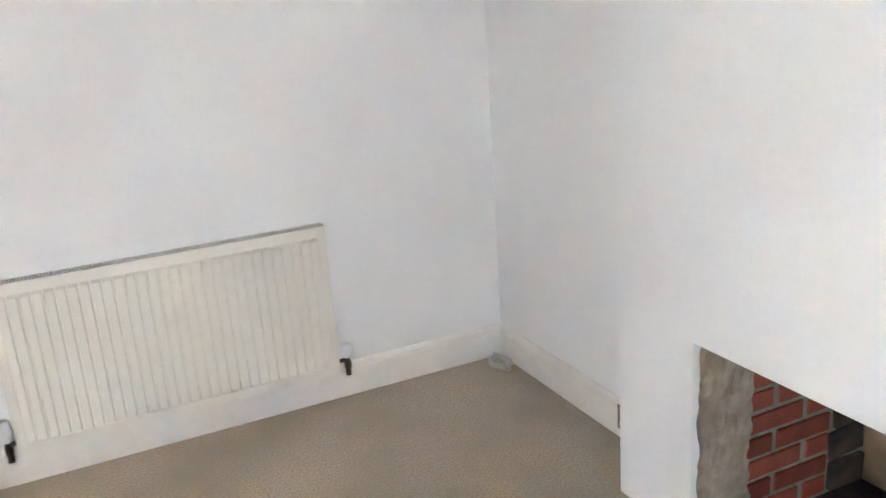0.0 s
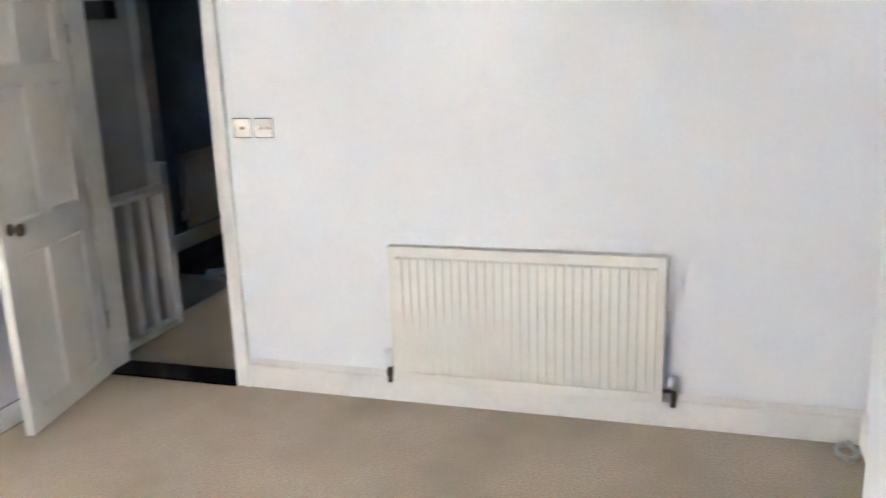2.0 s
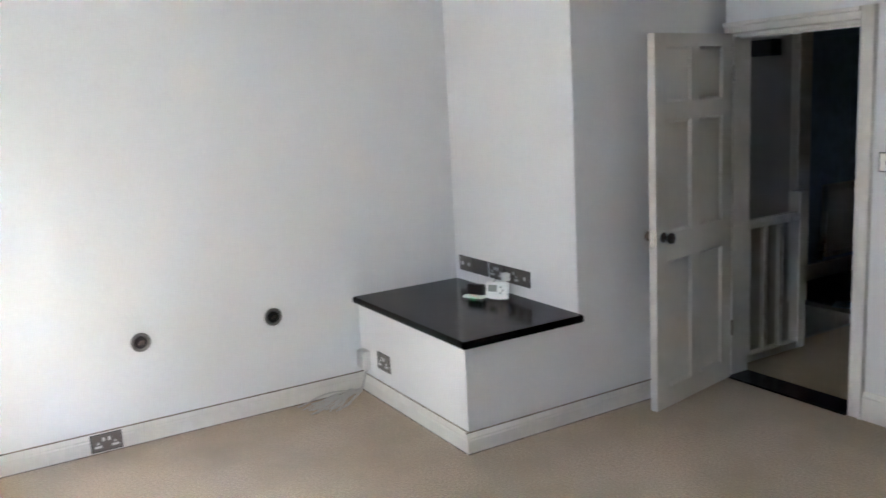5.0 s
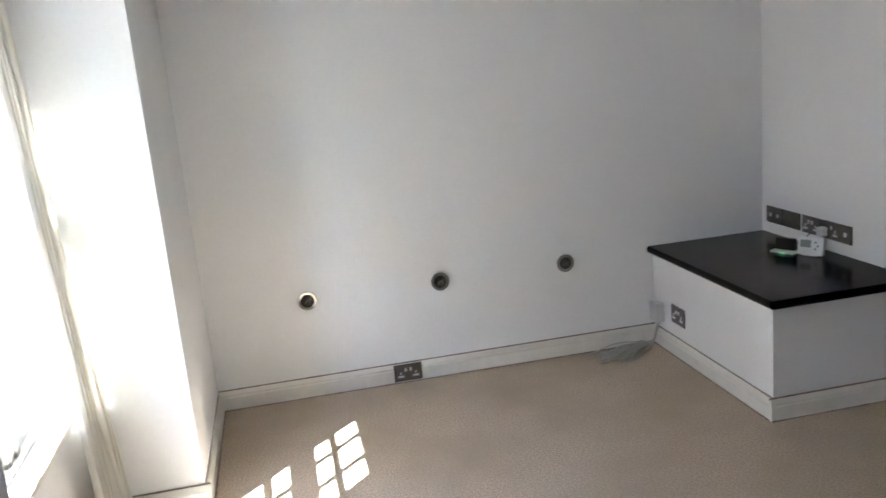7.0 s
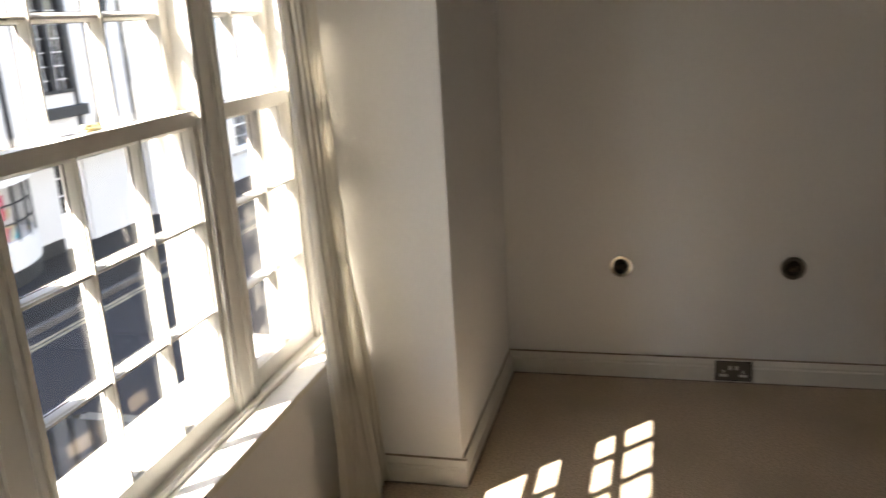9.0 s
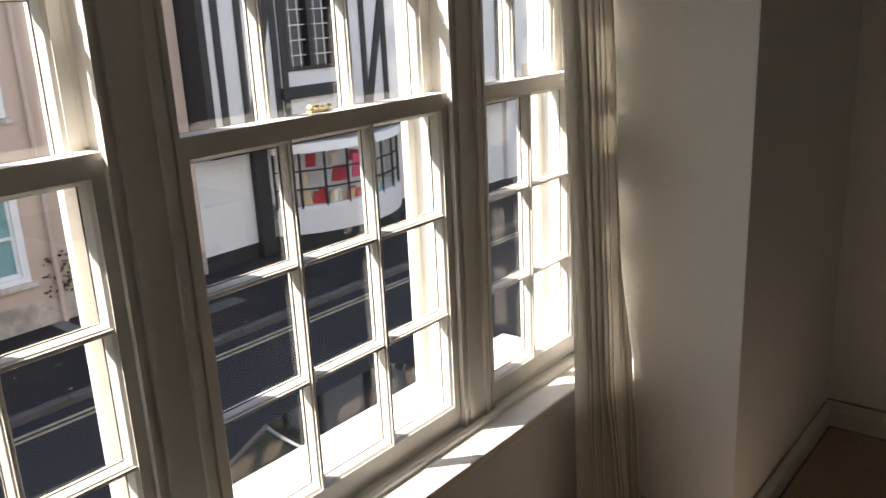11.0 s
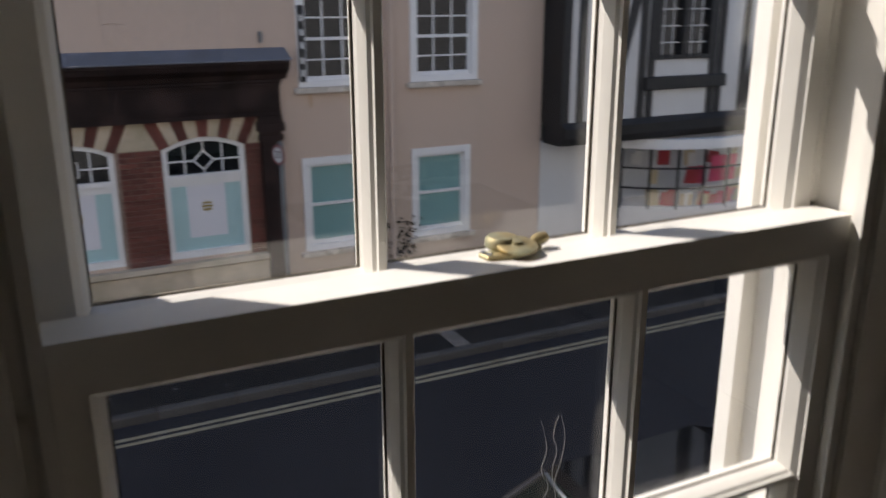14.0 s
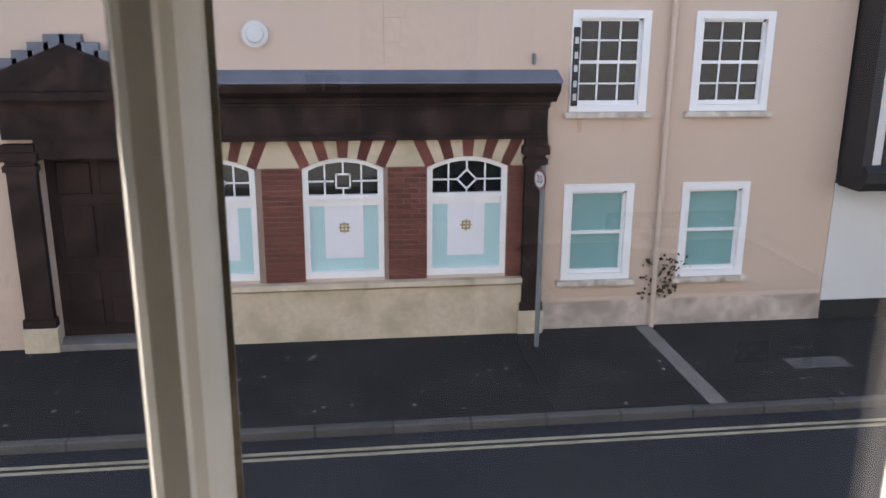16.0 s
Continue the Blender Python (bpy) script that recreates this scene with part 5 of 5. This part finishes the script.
part("letter_box", blocks([(-14.1, F - 0.07, -2.30, -13.8, F - 0.062, -2.23)]), BLACKP, sd)

# pale house farther along, and neighbours that close the street
ph = thing("pale_house", pose(0, 0, 0), "pale rendered house farther along the street", "building")
PW = [(-19.4, -2.0, -18.2, -0.4), (-19.4, 0.6, -18.2, 2.2), (-22.4, 0.6, -21.2, 2.2), (-22.4, -2.0, -21.2, -0.4), (-26, 0.6, -24.8, 2.2)]
part("wall", holed([-34.0, -16.85], [G, 7.5], PW, lambda b, u0, v0, u1, v1: bx(b, u0, -24, v0, u1, F + 0.1, v1)), OFFWHITE, ph)
F_KEEP, F = F, F + 0.1
for h in PW:
    far_sash(ph, h, 3, 4, DARKGLASS, "white sash window with dark panes")
F = F_KEEP
part("sign_board", blocks([(-20.6, F + 0.1, -0.2, -17.6, F + 0.14, 0.1)]), STONE, ph, "long cream fascia board")
part("roof", prism(bmesh.new(), [(-34, F + 0.4, 7.5), (-34, -24.3, 7.5), (-34, -20, 10.5)], (17.1, 0, 0)), SLATE, ph)
own = tagged(new("own_house"), "house from whose upper room the street is seen", "building", "", "structure")
part("outer_wall", blocks([(-24, -4.98, G, 24, -4.6, -0.07), (-24, -4.98, -0.07, -2.23, -4.6, 7.0), (3.08, -4.98, -0.07, 24, -4.6, 7.0), (-2.22, -4.98, 2.61, 3.07, -4.6, 7.0)]), OFFWHITE, own)


# ---- parked cars ----
def car():
    c = thing("parked_car", pose(-2.60, -7.98, G - 0.10), "black hatchback parked at the kerb", "car", "parked cars")
    side = [(2.05, 0.30), (2.12, 0.55), (2.0, 0.72), (1.0, 0.92), (-1.75, 0.98), (-2.0, 0.80), (-2.02, 0.35)]
    body = prism(bmesh.new(), [(x, -0.86, z) for x, z in side], (0, 1.72, 0))
    bmesh.ops.bevel(body, geom=body.edges[:], offset=0.07, segments=2, affect="EDGES")
    body = part("body", body, CARPAINT, c, smooth=True)
    bm = bmesh.new()
    a = [bm.verts.new((x, s * w, z)) for x, w, z in ((0.10, 0.60, 1.42), (0.0, 0.60, 1.46), (-1.25, 0.60, 1.47), (-1.50, 0.55, 1.40)) for s in (-1, 1)]
    for i in range(0, 6, 2):
        bm.faces.new((a[i], a[i + 1], a[i + 3], a[i + 2]))
    e = bmesh.ops.extrude_face_region(bm, geom=bm.faces[:])
    bmesh.ops.translate(bm, vec=(0, 0, -0.05), verts=[v for v in e["geom"] if isinstance(v, bmesh.types.BMVert)])
    part("roof", bm, CARPAINT, c)
    for s in (-1, 1):
        for xa, za, xb, zb, wa, wb in ((0.92, 0.90, 0.08, 1.43, 0.78, 0.59), (-0.55, 0.95, -0.55, 1.42, 0.80, 0.60), (-1.80, 0.95, -1.45, 1.40, 0.76, 0.56)):
            part("pillar", cyl(bmesh.new(), (xa, s * wa, za), (xb, s * wb, zb), 0.035, n=8), CARPAINT, c)
        p = part("side_window", prism(bmesh.new(), [(0.84, s * 0.785, 0.93), (0.10, s * 0.60, 1.41), (-1.46, s * 0.57, 1.40), (-1.74, s * 0.77, 0.96)], (0, s * 0.004, 0)), CARGLASS, c)
        m = part("door_mirror", box(0.62, s * 0.88 - 0.08, 0.94, 0.78, s * 0.88 + 0.08, 1.07, 0.03), CARPAINT, c)
    part("windscreen", prism(bmesh.new(), [(0.93, -0.76, 0.90), (0.09, -0.58, 1.43), (0.09, 0.58, 1.43), (0.93, 0.76, 0.90)], (0.004, 0, 0.006)), CARGLASS, c)
    part("rear_screen", prism(bmesh.new(), [(-1.80, -0.74, 0.97), (-1.49, -0.54, 1.39), (-1.49, 0.54, 1.39), (-1.80, 0.74, 0.97)], (-0.004, 0, 0.004)), CARGLASS, c)
    tube("screen_trim", [(0.10, -0.57, 1.432), (0.15, -0.42, 1.446), (0.19, 0.0, 1.452), (0.15, 0.42, 1.446), (0.10, 0.57, 1.432)], 0.014, GREYPOLE, c)
    for s in (-1, 1):
        tube("pillar_trim", [(0.93, s * 0.775, 0.915), (0.52, s * 0.69, 1.19), (0.10, s * 0.595, 1.44)], 0.008, CHROME, c)
    part("rear_view_mirror", box(0.06, -0.12, 1.30, 0.09, 0.12, 1.37, 0.012), BLACKP, c)
    part("dashboard", box(0.35, -0.70, 0.86, 0.90, 0.70, 0.965, 0.04), BLACKP, c)
    for y in (-0.36, 0.36):
        st = part("seat", box(-0.65, y - 0.24, 0.45, -0.10, y + 0.24, 0.62, 0.05), TYRE, c)
        part("seat_back", box(-0.80, y - 0.23, 0.55, -0.62, y + 0.23, 1.22, 0.06), TYRE, st)
    part("paper", box(0.45, -0.35, 0.966, 0.75, -0.05, 0.972), BOOKS[1], c, "papers lying on the dashboard")
    tube("wiper", [(0.97, 0.35, 0.90), (0.75, 0.15, 1.04), (0.60, -0.20, 1.13)], 0.008, BLACKP, c)
    for x in (1.30, -1.30):
        for s in (-1, 1):
            w = part("wheel", lathe(bmesh.new(), (x, s * 0.68, 0.31), (0, s, 0), [(0, 0.22), (0.0, 0.29), (0.03, 0.31), (0.16, 0.31), (0.19, 0.29), (0.19, 0.22)], 28), TYRE, c, smooth=True)
            part("rim", lathe(bmesh.new(), (x, s * 0.86, 0.31), (0, s, 0), [(0, 0.21), (0.015, 0.20), (0.005, 0.06), (0.02, 0.04)], 20), CHROME, w)
    for s in (-0.6, 0.6):
        part("headlight", box(1.92, s - 0.16, 0.60, 2.06, s + 0.16, 0.72, 0.03), CHROME, c)
    return c


car_1 = car()
